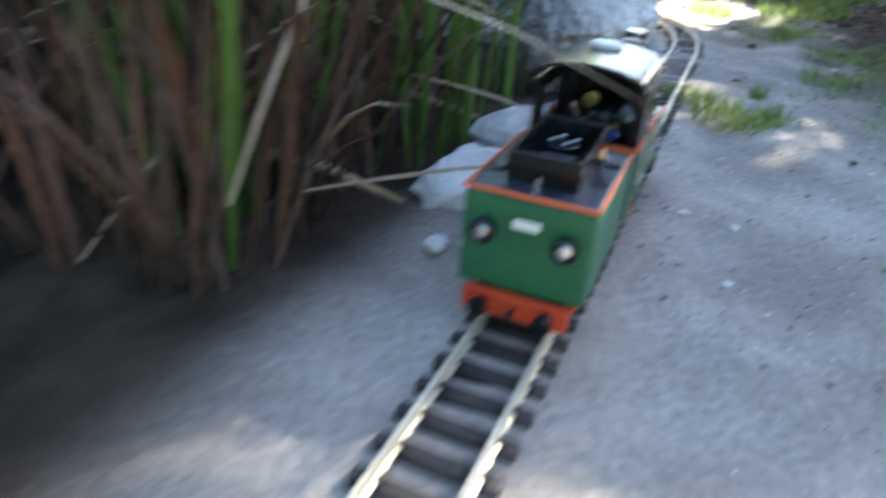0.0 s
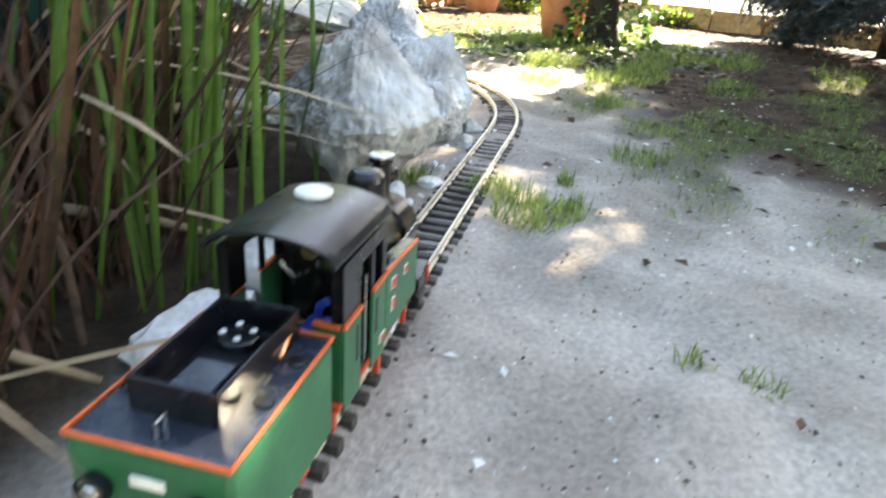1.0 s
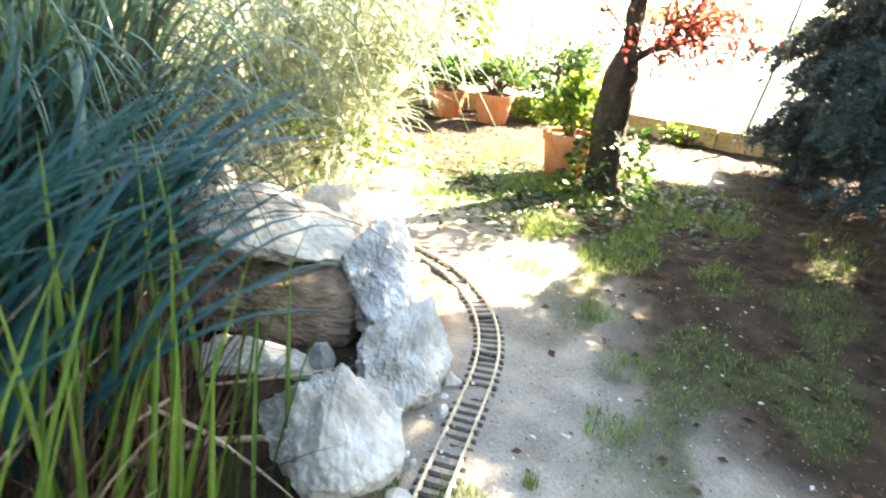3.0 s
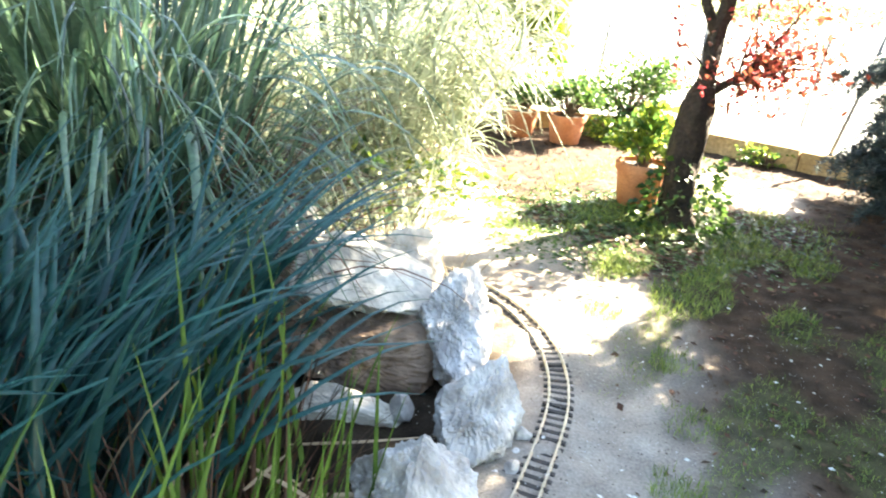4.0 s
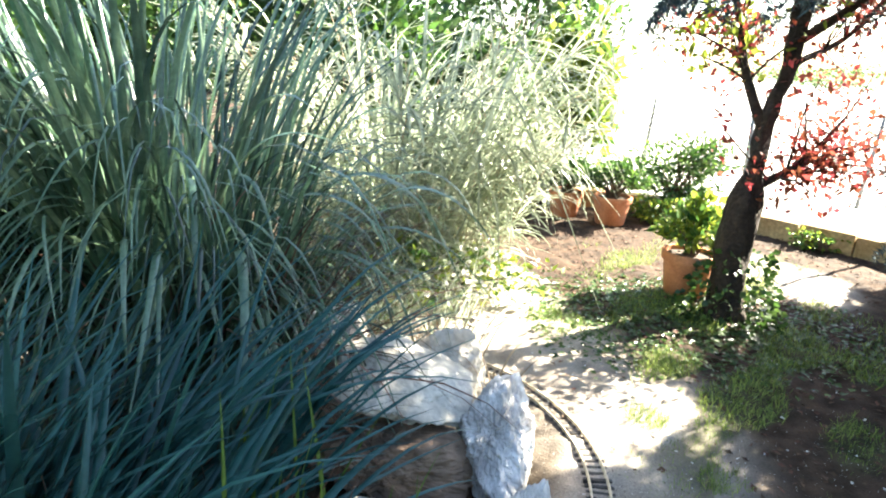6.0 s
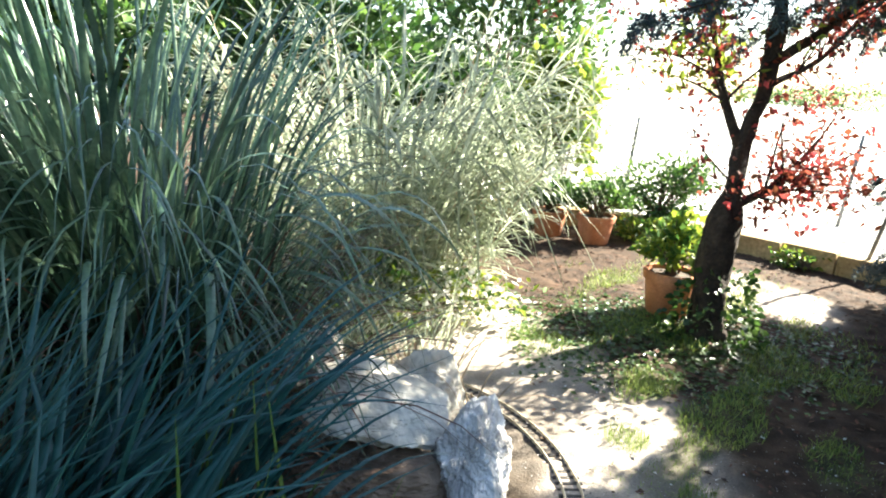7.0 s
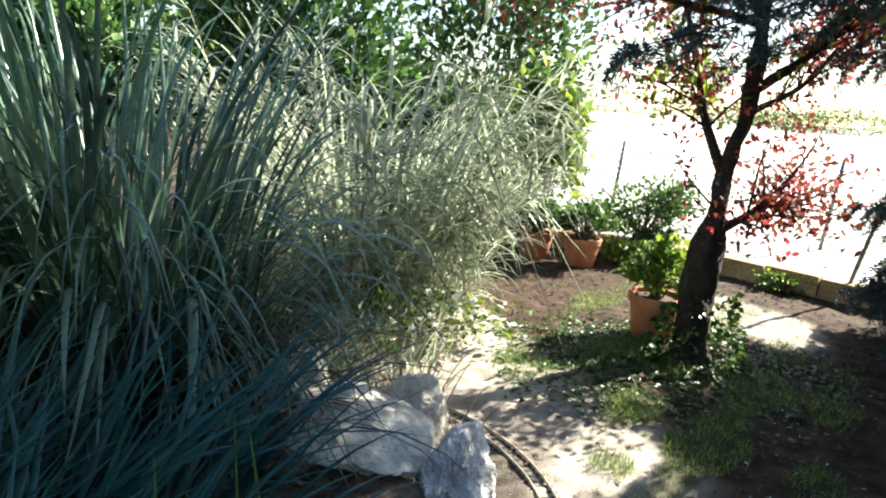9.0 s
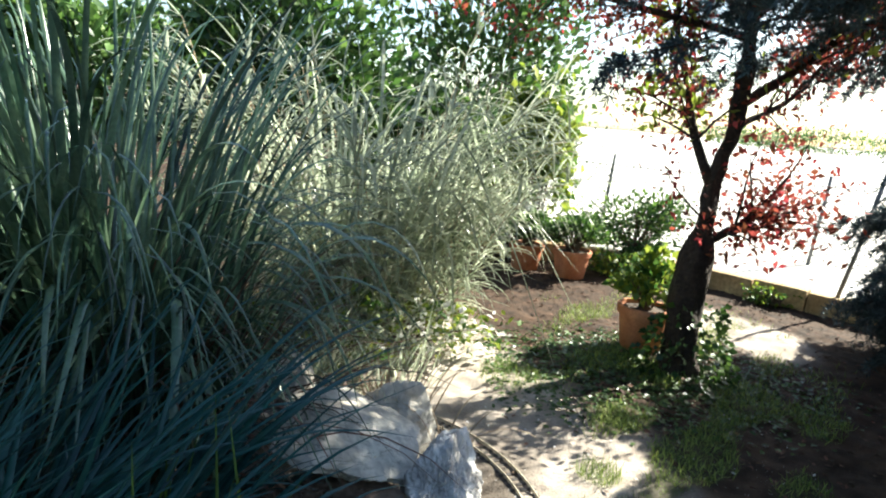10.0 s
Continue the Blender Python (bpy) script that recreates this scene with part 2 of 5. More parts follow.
class Sheet:
    """Gathers blades and leaves into one mesh."""

    def __init__(self):
        self.v, self.f = [], []

    def blade(self, base, azim, lift, droop, length, width, segs=7, fold=0.25, twist=0.0, rng=None, power=1.6):
        """A leaf that leaves its base at the angle lift (radians above level) and bends by droop along its length."""
        p = Vector(base)
        step = length / segs
        k0 = len(self.v)
        a = azim
        for i in range(segs + 1):
            t = i / segs
            e = lift - droop * t ** power
            d = Vector((math.cos(e) * math.cos(a), math.cos(e) * math.sin(a), math.sin(e)))
            s = Vector((-math.sin(a), math.cos(a), 0))
            nrm = s.cross(d)
            w = width * (0.55 + 0.45 * min(1, t * 4)) * (1 - t ** 3) + width * 0.02
            self.v += [tuple(p - s * w * 0.5 + nrm * w * fold), tuple(p), tuple(p + s * w * 0.5 + nrm * w * fold)]
            p = p + d * step
            a += twist / segs
            if rng:
                a += rng.uniform(-0.04, 0.04)
        for i in range(segs):
            k = k0 + 3 * i
            self.f += [(k, k + 1, k + 4, k + 3), (k + 1, k + 2, k + 5, k + 4)]

    def leaf(self, at, along, up, length, width):
        """A small folded leaf with a pointed tip."""
        d = along.normalized()
        s = d.cross(up)
        if s.length < 1e-3:
            s = d.orthogonal()
        s.normalize()
        nrm = s.cross(d)
        k = len(self.v)
        mid = at + d * length * 0.45
        self.v += [tuple(at), tuple(mid - s * width * 0.5 + nrm * width * 0.15), tuple(mid - nrm * width * 0.05), tuple(mid + s * width * 0.5 + nrm * width * 0.15), tuple(at + d * length)]
        self.f += [(k, k + 2, k + 1), (k, k + 3, k + 2), (k + 1, k + 2, k + 4), (k + 2, k + 3, k + 4)]

    def needle(self, at, along, side, length, width):
        """A thin flat pointed needle."""
        d = along.normalized()
        s = d.cross(side).normalized()
        k = len(self.v)
        mid = at + d * length * 0.4
        self.v += [tuple(at), tuple(mid - s * width * 0.5), tuple(at + d * length), tuple(mid + s * width * 0.5)]
        self.f.append((k, k + 1, k + 2, k + 3))

    def arch(self, base, azim, lift, bend_at, bend_over, hang, length, width, segs=20, fold=0.28, twist=0.0, rng=None):
        """A long ribbon leaf that rises, bends over within a short stretch and hangs down at the angle hang."""
        p = Vector(base)
        k0 = len(self.v)
        a = azim
        for i in range(segs + 1):
            t = i / segs
            q = min(1, max(0, (t - bend_at) / bend_over))
            e = lift - 0.18 * t - (lift + hang) * q * q * (3 - 2 * q)
            d = Vector((math.cos(e) * math.cos(a), math.cos(e) * math.sin(a), math.sin(e)))
            s = Vector((-math.sin(a), math.cos(a), 0))
            nrm = s.cross(d)
            w = width * (0.6 + 0.4 * min(1, t * 3)) * (1 - t ** 4) + width * 0.02
            self.v += [tuple(p - s * w * 0.5 + nrm * w * fold), tuple(p), tuple(p + s * w * 0.5 + nrm * w * fold)]
            p = p + d * length / segs
            a += twist / segs + (rng.uniform(-0.05, 0.05) if rng else 0)
        for i in range(segs):
            k = k0 + 3 * i
            self.f += [(k, k + 1, k + 4, k + 3), (k + 1, k + 2, k + 5, k + 4)]

    def build(self, name, mat, parent=None, label="", smooth=True):
        return pydata(name, self.v, self.f, mat, parent, label, smooth)


def rand_dir(rng, zmin=-1.0):
    while True:
        d = Vector((rng.uniform(-1, 1), rng.uniform(-1, 1), rng.uniform(-1, 1)))
        if 0.05 < d.length < 1 and d.z / d.length > zmin:
            return d.normalized()


def boulder(rng, size, cuts=11, sub=4, rough=0.05, chips=0.03, waist=None, scoop=0.0):
    """An angular boulder: a ball cut by random planes, then broken up at two scales. size: half axes."""
    bm = bmesh.new()
    bmesh.ops.create_icosphere(bm, subdivisions=sub, radius=1)
    planes = [(rand_dir(rng), rng.uniform(0.55, 0.86)) for _ in range(cuts)]
    off = Vector((rng.uniform(0, 50), rng.uniform(0, 50), rng.uniform(0, 50)))
    for v in bm.verts:
        d = v.co.normalized()
        r = 1.0
        for nrm, h in planes:
            c = d.dot(nrm)
            if c > 0.05:
                r = min(r, h / c)
        r += rough * noise.fractal(d * 2.2 + off, 1.0, 2.0, 4)
        r += chips * abs(noise.noise(d * 7 + off))
        if scoop:
            r += scoop * (noise.voronoi(d * 2.3 + off)[0][0] - 0.4) + 0.4 * scoop * (noise.voronoi(d * 6 + off)[0][0] - 0.4)
        r += chips * 0.5 * noise.noise(d * 16 + off)
        r += chips * 0.35 * noise.noise(d * 34 + off)
        v.co = Vector((d.x * size[0], d.y * size[1], d.z * size[2])) * r
        if waist:
            k = float(np.interp(v.co.z / size[2], (-1, -0.3, 0.15, 0.95), waist))
            v.co.x *= k
            v.co.y *= k
    return bm


# ---- ground ----
def smooth(a, b, v):
    t = np.clip((v - a) / (b - a), 0, 1)
    return t * t * (3 - 2 * t)


TRACK_START, TRACK_TURN = Vector((-0.318, -0.55)), 23.2


def track_line():
    """Centre line of the track: straight, then a left-hand bend."""
    pts, p, h = [], TRACK_START.copy(), radians(TRACK_TURN)
    ds, s = 0.009, 0.0
    while s < 4.1:
        pts.append((p.x, p.y, h))
        if 2.08 < s < 2.22:
            h -= ds * 0.7
        elif 2.22 <= s < 3.5:
            h -= ds * 1.38
        p = p + Vector((math.sin(h), math.cos(h))) * ds
        s += ds
    return pts


LINE = track_line()
LX, LY = np.array([q[0] for q in LINE]), np.array([q[1] for q in LINE])


def axis_steps(lo, hi, fine_lo, fine_hi, step):
    a = list(np.arange(fine_lo, fine_hi, step))
    s, v = step, fine_hi
    while v < hi:
        a.append(v)
        s *= 1.28
        v += s
    a.append(hi)
    s, v = step, fine_lo
    head = []
    while v > lo:
        s *= 1.28
        v -= s
        head.append(max(v, lo))
    return np.array(sorted(set(head + a)))


def pond_mask(x, y):
    return smooth(0.26, 0.13, np.hypot((x + 0.16) / 1.0, (y - 1.30) / 0.75))


def height(x, y):
    x, y = np.asarray(x, float), np.asarray(y, float)
    z = 0.004 * np.sin(5.1 * x + 1.3) * np.sin(4.3 * y + 0.4) + 0.003 * np.sin(13 * x + 7 * y) + 0.002 * np.sin(29 * x - 23 * y + 1)
    z = z + 0.05 * smooth(1.3, 2.4, x) * smooth(3.2, 1.6, y) * smooth(0.2, 0.9, y)
    flat = smooth(0.03, 0.12, np.hypot(x[..., None] - LX[::12], y[..., None] - LY[::12]).min(-1))
    z = z * flat - 0.004 + (1 - flat) * (0.004 + 0.0045 * smooth(0.9, 1.25, y))
    z = z - 0.13 * pond_mask(x, y)
    return z


def ground_z(x, y):
    return float(height(np.array([x]), np.array([y]))[0])


gx, gy = axis_steps(-900, 900, -0.9, 2.6, 0.017), axis_steps(-900, 900, 0.0, 3.6, 0.017)
X, Y = np.meshgrid(gx, gy)
Z = height(X, Y)
near = (np.abs(X) < 5) & (np.abs(Y) < 8)
lump = np.zeros_like(Z)
for i, j in zip(*np.nonzero(near)):
    q = Vector((X[i, j], Y[i, j], 0))
    lump[i, j] = 0.012 * noise.fractal(q * 9, 1.0, 2.0, 4) + 0.016 * max(0, noise.noise(q * 21 + Vector((3, 1, 0))) - 0.25)
offtrack = smooth(0.035, 0.09, np.hypot(X[..., None] - LX[::20], Y[..., None] - LY[::20]).min(-1)) if X.size < 200000 else 1
Z = Z + lump * offtrack
ny, nx = X.shape
verts = np.stack([X, Y, Z], -1).reshape(-1, 3).tolist()
idx = np.arange(nx * ny).reshape(ny, nx)
faces = np.stack([idx[:-1, :-1], idx[:-1, 1:], idx[1:, 1:], idx[1:, :-1]], -1).reshape(-1, 4).tolist()
ground = pydata("ground", verts, faces, M["ground"])
tagged(ground, "pale sandy garden soil with brown leaf litter and moss", "ground", kind="structure")


def wobble(x, y, f, seed):
    return np.sin(f * x + seed) * np.sin(f * 1.13 * y + 2 * seed) + 0.6 * np.sin(2.3 * f * x - 1.7 * f * y + seed)


def soil_mask(x, y):
    edge = x - (0.80 + 0.09 * wobble(x, y, 4.0, 1.0)) - 0.5 * smooth(1.2, 0.6, y)
    bare = smooth(0.5, 0.25, np.hypot((x - 1.95 + 0.25 * (y - 3.5)) / 0.75, (y - 3.55) / 1.1) + 0.08 * wobble(x, y, 5, 4))
    return (1 - bare) * np.maximum(smooth(0.0, 0.35, edge), smooth(2.2, 2.7, y - 0.9 * smooth(0.95, 0.45, x) + 0.1 * wobble(x, y, 6, 2)))


def moss_mask(x, y):
    patch = smooth(0.1, 0.7, wobble(x, y, 7.0, 3.0) + 0.25)
    band = smooth(0.55, 0.85, x - 0.10 * (y - 1.0)) * smooth(2.3, 1.4, x) * smooth(0.75, 1.1, y + 0.15 * (x - 0.7))
    return patch * band * smooth(4.4, 3.4, y)


# dark_ground: darker in the pond hollow and towards the reed side
for label, values in (("soil", soil_mask(X, Y)), ("moss", 0.75 * moss_mask(X, Y)), ("dark_ground", np.maximum(pond_mask(X, Y), smooth(0.06, -0.06, X - 0.42 * (Y - 0.55)) * smooth(2.6, 1.6, Y)))):
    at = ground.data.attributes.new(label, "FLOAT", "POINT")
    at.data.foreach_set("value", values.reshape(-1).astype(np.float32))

# pond under the rocks
rng = random.Random(5)
bm = bmesh.new()
bmesh.ops.create_circle(bm, cap_ends=True, radius=0.25, segments=40)
for v in bm.verts:
    v.co.x = v.co.x - 0.16
    v.co.y = v.co.y * 0.75 + 1.30
    v.co.z = -0.075
tagged(part("water", bm, M["water"]), "dark still pond water between rocks and reeds", "water", kind="structure")

# pale paving beyond the kerb, sunlit
KERB = [(-1.5, 5.45), (0.2, 5.35), (1.40, 5.10), (2.16, 4.70), (2.62, 4.22), (3.3, 3.55), (4.6, 2.6), (7.0, 1.6)]
n_out = [(-1.5, 18), (-40, 300), (500, 300), (500, 0.6)]
bm = bmesh.new()
low = [bm.verts.new((x, y + 0.05, 0.02)) for x, y in KERB] + [bm.verts.new((x, y, 0.02)) for x, y in reversed(n_out)]
top = [bm.verts.new((v.co.x, v.co.y, 0.115)) for v in low]
bm.faces.new(top)
for i in range(len(low)):
    bm.faces.new((low[i - 1], low[i], top[i], top[i - 1]))
bmesh.ops.recalc_face_normals(bm, faces=bm.faces)
tagged(part("paving", bm, M["paving"]), "pale sun-bleached concrete paving behind the kerb", "paving", kind="structure")

# ---- kerb of ochre stone blocks ----
kerb = thing("kerb", (0, 0, 0), "low kerb of ochre stone blocks along the paving", "kerb", kind="structure")
rng = random.Random(8)
for (x0, y0), (x1, y1) in zip(KERB, KERB[1:]):
    d = Vector((x1 - x0, y1 - y0))
    count = max(1, round(d.length / 0.34))
    for i in range(count):
        a, b = i / count, (i + 1) / count
        L = d.length / count
        bm = box(-L / 2 + 0.004, L / 2 - 0.004, -0.055, 0.055, -0.04, 0.125 + rng.uniform(-0.006, 0.006), 0.008)
        for v in bm.verts:
            v.co += 0.004 * Vector((noise.noise(v.co * 14 + Vector((i, x0, 0))), noise.noise(v.co * 14 + Vector((0, i, 7))), noise.noise(v.co * 11 + Vector((i, 4, y0)))))
        ob = part("stone_block", bm, M["kerb"], kerb)
        ob.matrix_basis = Matrix.Translation((x0 + d.x * (a + b) / 2, y0 + d.y * (a + b) / 2, 0)) @ Matrix.Rotation(math.atan2(d.y, d.x), 4, "Z")

# ---- chain-link fence ----
fence = thing("fence", (0, 0, 0), "galvanised chain-link fence on leaning steel posts", "fence")
FA, FB = Vector((0.9, 6.0, 0.10)), Vector((4.6, 4.6, 0.10))
fd = (FB - FA)
flen, fdir = fd.length, fd.normalized()
FH = 0.62
for i in range(6):
    p = FA + fdir * flen * i / 5
    lean = 0.05 * (1 if i % 2 else -0.4)
    part("post", tube([p, p + Vector((lean, 0, FH + 0.08))], 0.014, 10), M["galvanised"], fence, smooth=True)
cell = 0.055
wires = bmesh.new()
count = int((flen + FH) / cell)
for k in range(-int(FH / cell), count):
    for sgn in (1, -1):
        a0, a1 = k * cell, k * cell + FH
        z0, z1 = (0.0, FH) if sgn > 0 else (FH, 0.0)
        lo, hi = max(a0, 0), min(a1, flen)
        if hi - lo < 0.03:
            continue
        f0, f1 = (lo - a0) / FH, (hi - a0) / FH
        p, q = FA + fdir * lo, FA + fdir * hi
        tube([p + Vector((0, 0, z0 + (z1 - z0) * f0)), q + Vector((0, 0, z0 + (z1 - z0) * f1))], 0.0036, 4, wires)
tagged(part("wire_mesh", wires, M["galvanised"], fence), kind="stuff")
part("top_wire", tube([FA + Vector((0, 0, FH)), FB + Vector((0, 0, FH))], 0.004, 6), M["galvanised"], fence)

pole = thing("steel_post", (2.70, 4.12, 0.0), "thin grey steel post leaning at the kerb", "post")
part("shaft", tube([(0, 0, -0.04), (0.10, 0.0, 0.45), (0.21, 0.02, 1.02)], 0.013, 10), M["galvanised"], pole, smooth=True)
part("cap", lathe([(0.014, 0), (0.0145, 0.004), (0.010, 0.010), (0.002, 0.013)], 12, Matrix.Translation((0.21, 0.02, 1.02))), M["galvanised"], pole)

# ---- railway track ----
track = thing("railway_track", (LINE[0][0], LINE[0][1], 0), "narrow model railway track with brass rails on dark sleepers", "railway track")
base = Vector((LINE[0][0], LINE[0][1], 0))


def rail(side):
    """A flat-bottomed rail swept along the line."""
    prof = [(-0.0035, 0.006), (0.0035, 0.006), (0.0035, 0.0072), (0.0009, 0.0085), (0.0009, 0.0118), (0.0017, 0.0126), (0.0017, 0.0150), (-0.0017, 0.0150), (-0.0017, 0.0126), (-0.0009, 0.0118), (-0.0009, 0.0085), (-0.0035, 0.0072)]
    bm = bmesh.new()
    prev = None
    for x, y, h in LINE[::3]:
        r = Vector((math.cos(h), -math.sin(h), 0))
        ring = [bm.verts.new(Vector((x, y, 0)) - base + r * (side * 0.0237 + u) + Vector((0, 0, w))) for u, w in prof]
        if prev:
            for i in range(len(prof)):
                bm.faces.new((prev[i - 1], prev[i], ring[i], ring[i - 1]))
        prev = ring
    bmesh.ops.recalc_face_normals(bm, faces=bm.faces)
    return part("rail", bm, M["rail"], track)


rail(1), rail(-1)
sl = box(-0.037, 0.037, -0.0058, 0.0058, -0.006, 0.0062, 0.001)
for s in (1, -1):
    box(s * 0.0237 - 0.007, s * 0.0237 + 0.007, -0.0035, 0.0035, 0.006, 0.0082, 0.0, sl)
sleeper_mesh = bpy.data.meshes.new("sleeper")
sl.to_mesh(sleeper_mesh)
sl.free()
sleeper_mesh.materials.append(M["sleeper"])
rng = random.Random(2)
for x, y, h in LINE[1::3]:
    ob = new("sleeper", sleeper_mesh)
    ob.parent = track
    ob.matrix_basis = Matrix.Translation((x - base.x, y - base.y, rng.uniform(-0.0012, 0.0004))) @ Matrix.Rotation(-h + rng.uniform(-0.02, 0.02), 4, "Z")

# ---- boulders and slabs ----
def rock(name, at, size, seed, mat, label, turn=(0, 0, 0), cuts=15, rough=0.04, chips=0.06, sub=5, waist=None, scoop=0.12):
    ob = part(name, boulder(random.Random(seed), size, cuts, sub, rough, chips, waist, scoop), mat)
    ob.matrix_basis = Matrix.Translation(at) @ Euler([radians(a) for a in turn]).to_matrix().to_4x4()
    return tagged(ob, label, "rock", group="rocks beside the track")


rock("boulder", (0.228, 1.10, 0.098), (0.150, 0.12, 0.155), 3, M["rock"], "pale grey angular boulder standing beside the track", (6, -8, 8), sub=6, waist=(0.34, 0.74, 1.0, 0.46))
rock("boulder", (0.355, 1.385, 0.07), (0.135, 0.125, 0.155), 12, M["rock"], "grey-white quartz boulder at the track's bend", (0, 10, 40), sub=6, waist=(0.7, 1.0, 0.95, 0.5))
rock("boulder", (0.318, 1.69, 0.115), (0.128, 0.23, 0.145), 21, M["rock"], "sunlit white boulder leaning on a slab", (4, 10, -6), sub=6, waist=(0.9, 1.0, 0.97, 0.82))
rock("slab_rock", (0.06, 1.80, 0.205), (0.21, 0.24, 0.08), 31, M["slab"], "broad pale limestone slab with flat top", (10, 6, 24), cuts=26, rough=0.02, chips=0.03, sub=6)
rock("slab_rock", (0.05, 1.66, 0.065), (0.24, 0.18, 0.11), 44, M["brown_rock"], "rusty brown flat rock under the pale slab", (6, 0, 8), cuts=14, sub=6)
rock("slab_rock", (0.06, 1.47, 0.0), (0.15, 0.06, 0.055), 46, M["slab"], "thin pale slab at the pond's edge", (0, 4, -8))
rock("stone", (0.19, 1.45, 0.03), (0.035, 0.03, 0.045), 47, M["rock"], "bluish grey stone in front of the slab", (0, 0, 0), sub=3)
rock("boulder", (0.17, 2.12, 0.07), (0.18, 0.14, 0.15), 52, M["slab"], "pale boulder in full sun at the back", (0, 10, 40))
rock("boulder", (-0.16, 2.02, 0.10), (0.20, 0.18, 0.19), 57, M["slab"], "pale boulder half hidden in grass", (0, 0, 70))
rock("slab_rock", (-0.28, 1.58, 0.03), (0.17, 0.14, 0.10), 61, M["brown_rock"], "brown mossy rock at the pond's edge", (0, 8, 15))
rock("stone", (0.245, 0.965, 0.018), (0.045, 0.032, 0.030), 71, M["rock"], "small bluish white stone beside the track", (0, 0, 30), sub=3)
rock("stone", (0.195, 0.895, 0.012), (0.042, 0.03, 0.022), 72, M["chip"], "small white stone beside the track", (0, 0, -20), sub=3)
rock("stone", (0.225, 0.84, 0.006), (0.030, 0.022, 0.012), 73, M["chip"], "flat white stone beside the track", (0, 0, 10), sub=3)
rock("stone", (0.115, 0.765, 0.02), (0.060, 0.045, 0.045), 74, M["chip"], "white stone beside the track", (0, 0, 60), sub=3)
rock("stone", (0.325, 1.07, 0.006), (0.022, 0.017, 0.014), 75, M["chip"], "white pebble beside the track", (0, 0, 0), sub=3)
rock("stone", (0.055, 0.655, 0.012), (0.045, 0.09, 0.035), 76, M["chip"], "long white stone beside the track", (0, 0, -20), sub=3)
rock("stone", (0.455, 1.40, 0.010), (0.024, 0.02, 0.024), 77, M["rock"], "pale stone at the boulder's foot", (0, 0, 0), sub=3)
rock("stone", (0.42, 1.29, 0.008), (0.02, 0.018, 0.018), 78, M["rock"], "pale stone at the boulder's foot", (0, 0, 40), sub=3)
rng = random.Random(9)
for i in range(26):
    t = rng.uniform(0.5, 1.35)
    x, y = 0.425 * (t - 0.28) * 1.0 - rng.uniform(0.01, 0.09), t
    k = rng.uniform(0.006, 0.013)
    rock("pebble", (x, y, k * 0.4), (k, k * rng.uniform(0.6, 0.9), k * 0.7), 100 + i, M["chip"], "small pale pebble in the track's ballast", (0, 0, rng.uniform(0, 180)), sub=2, cuts=7)


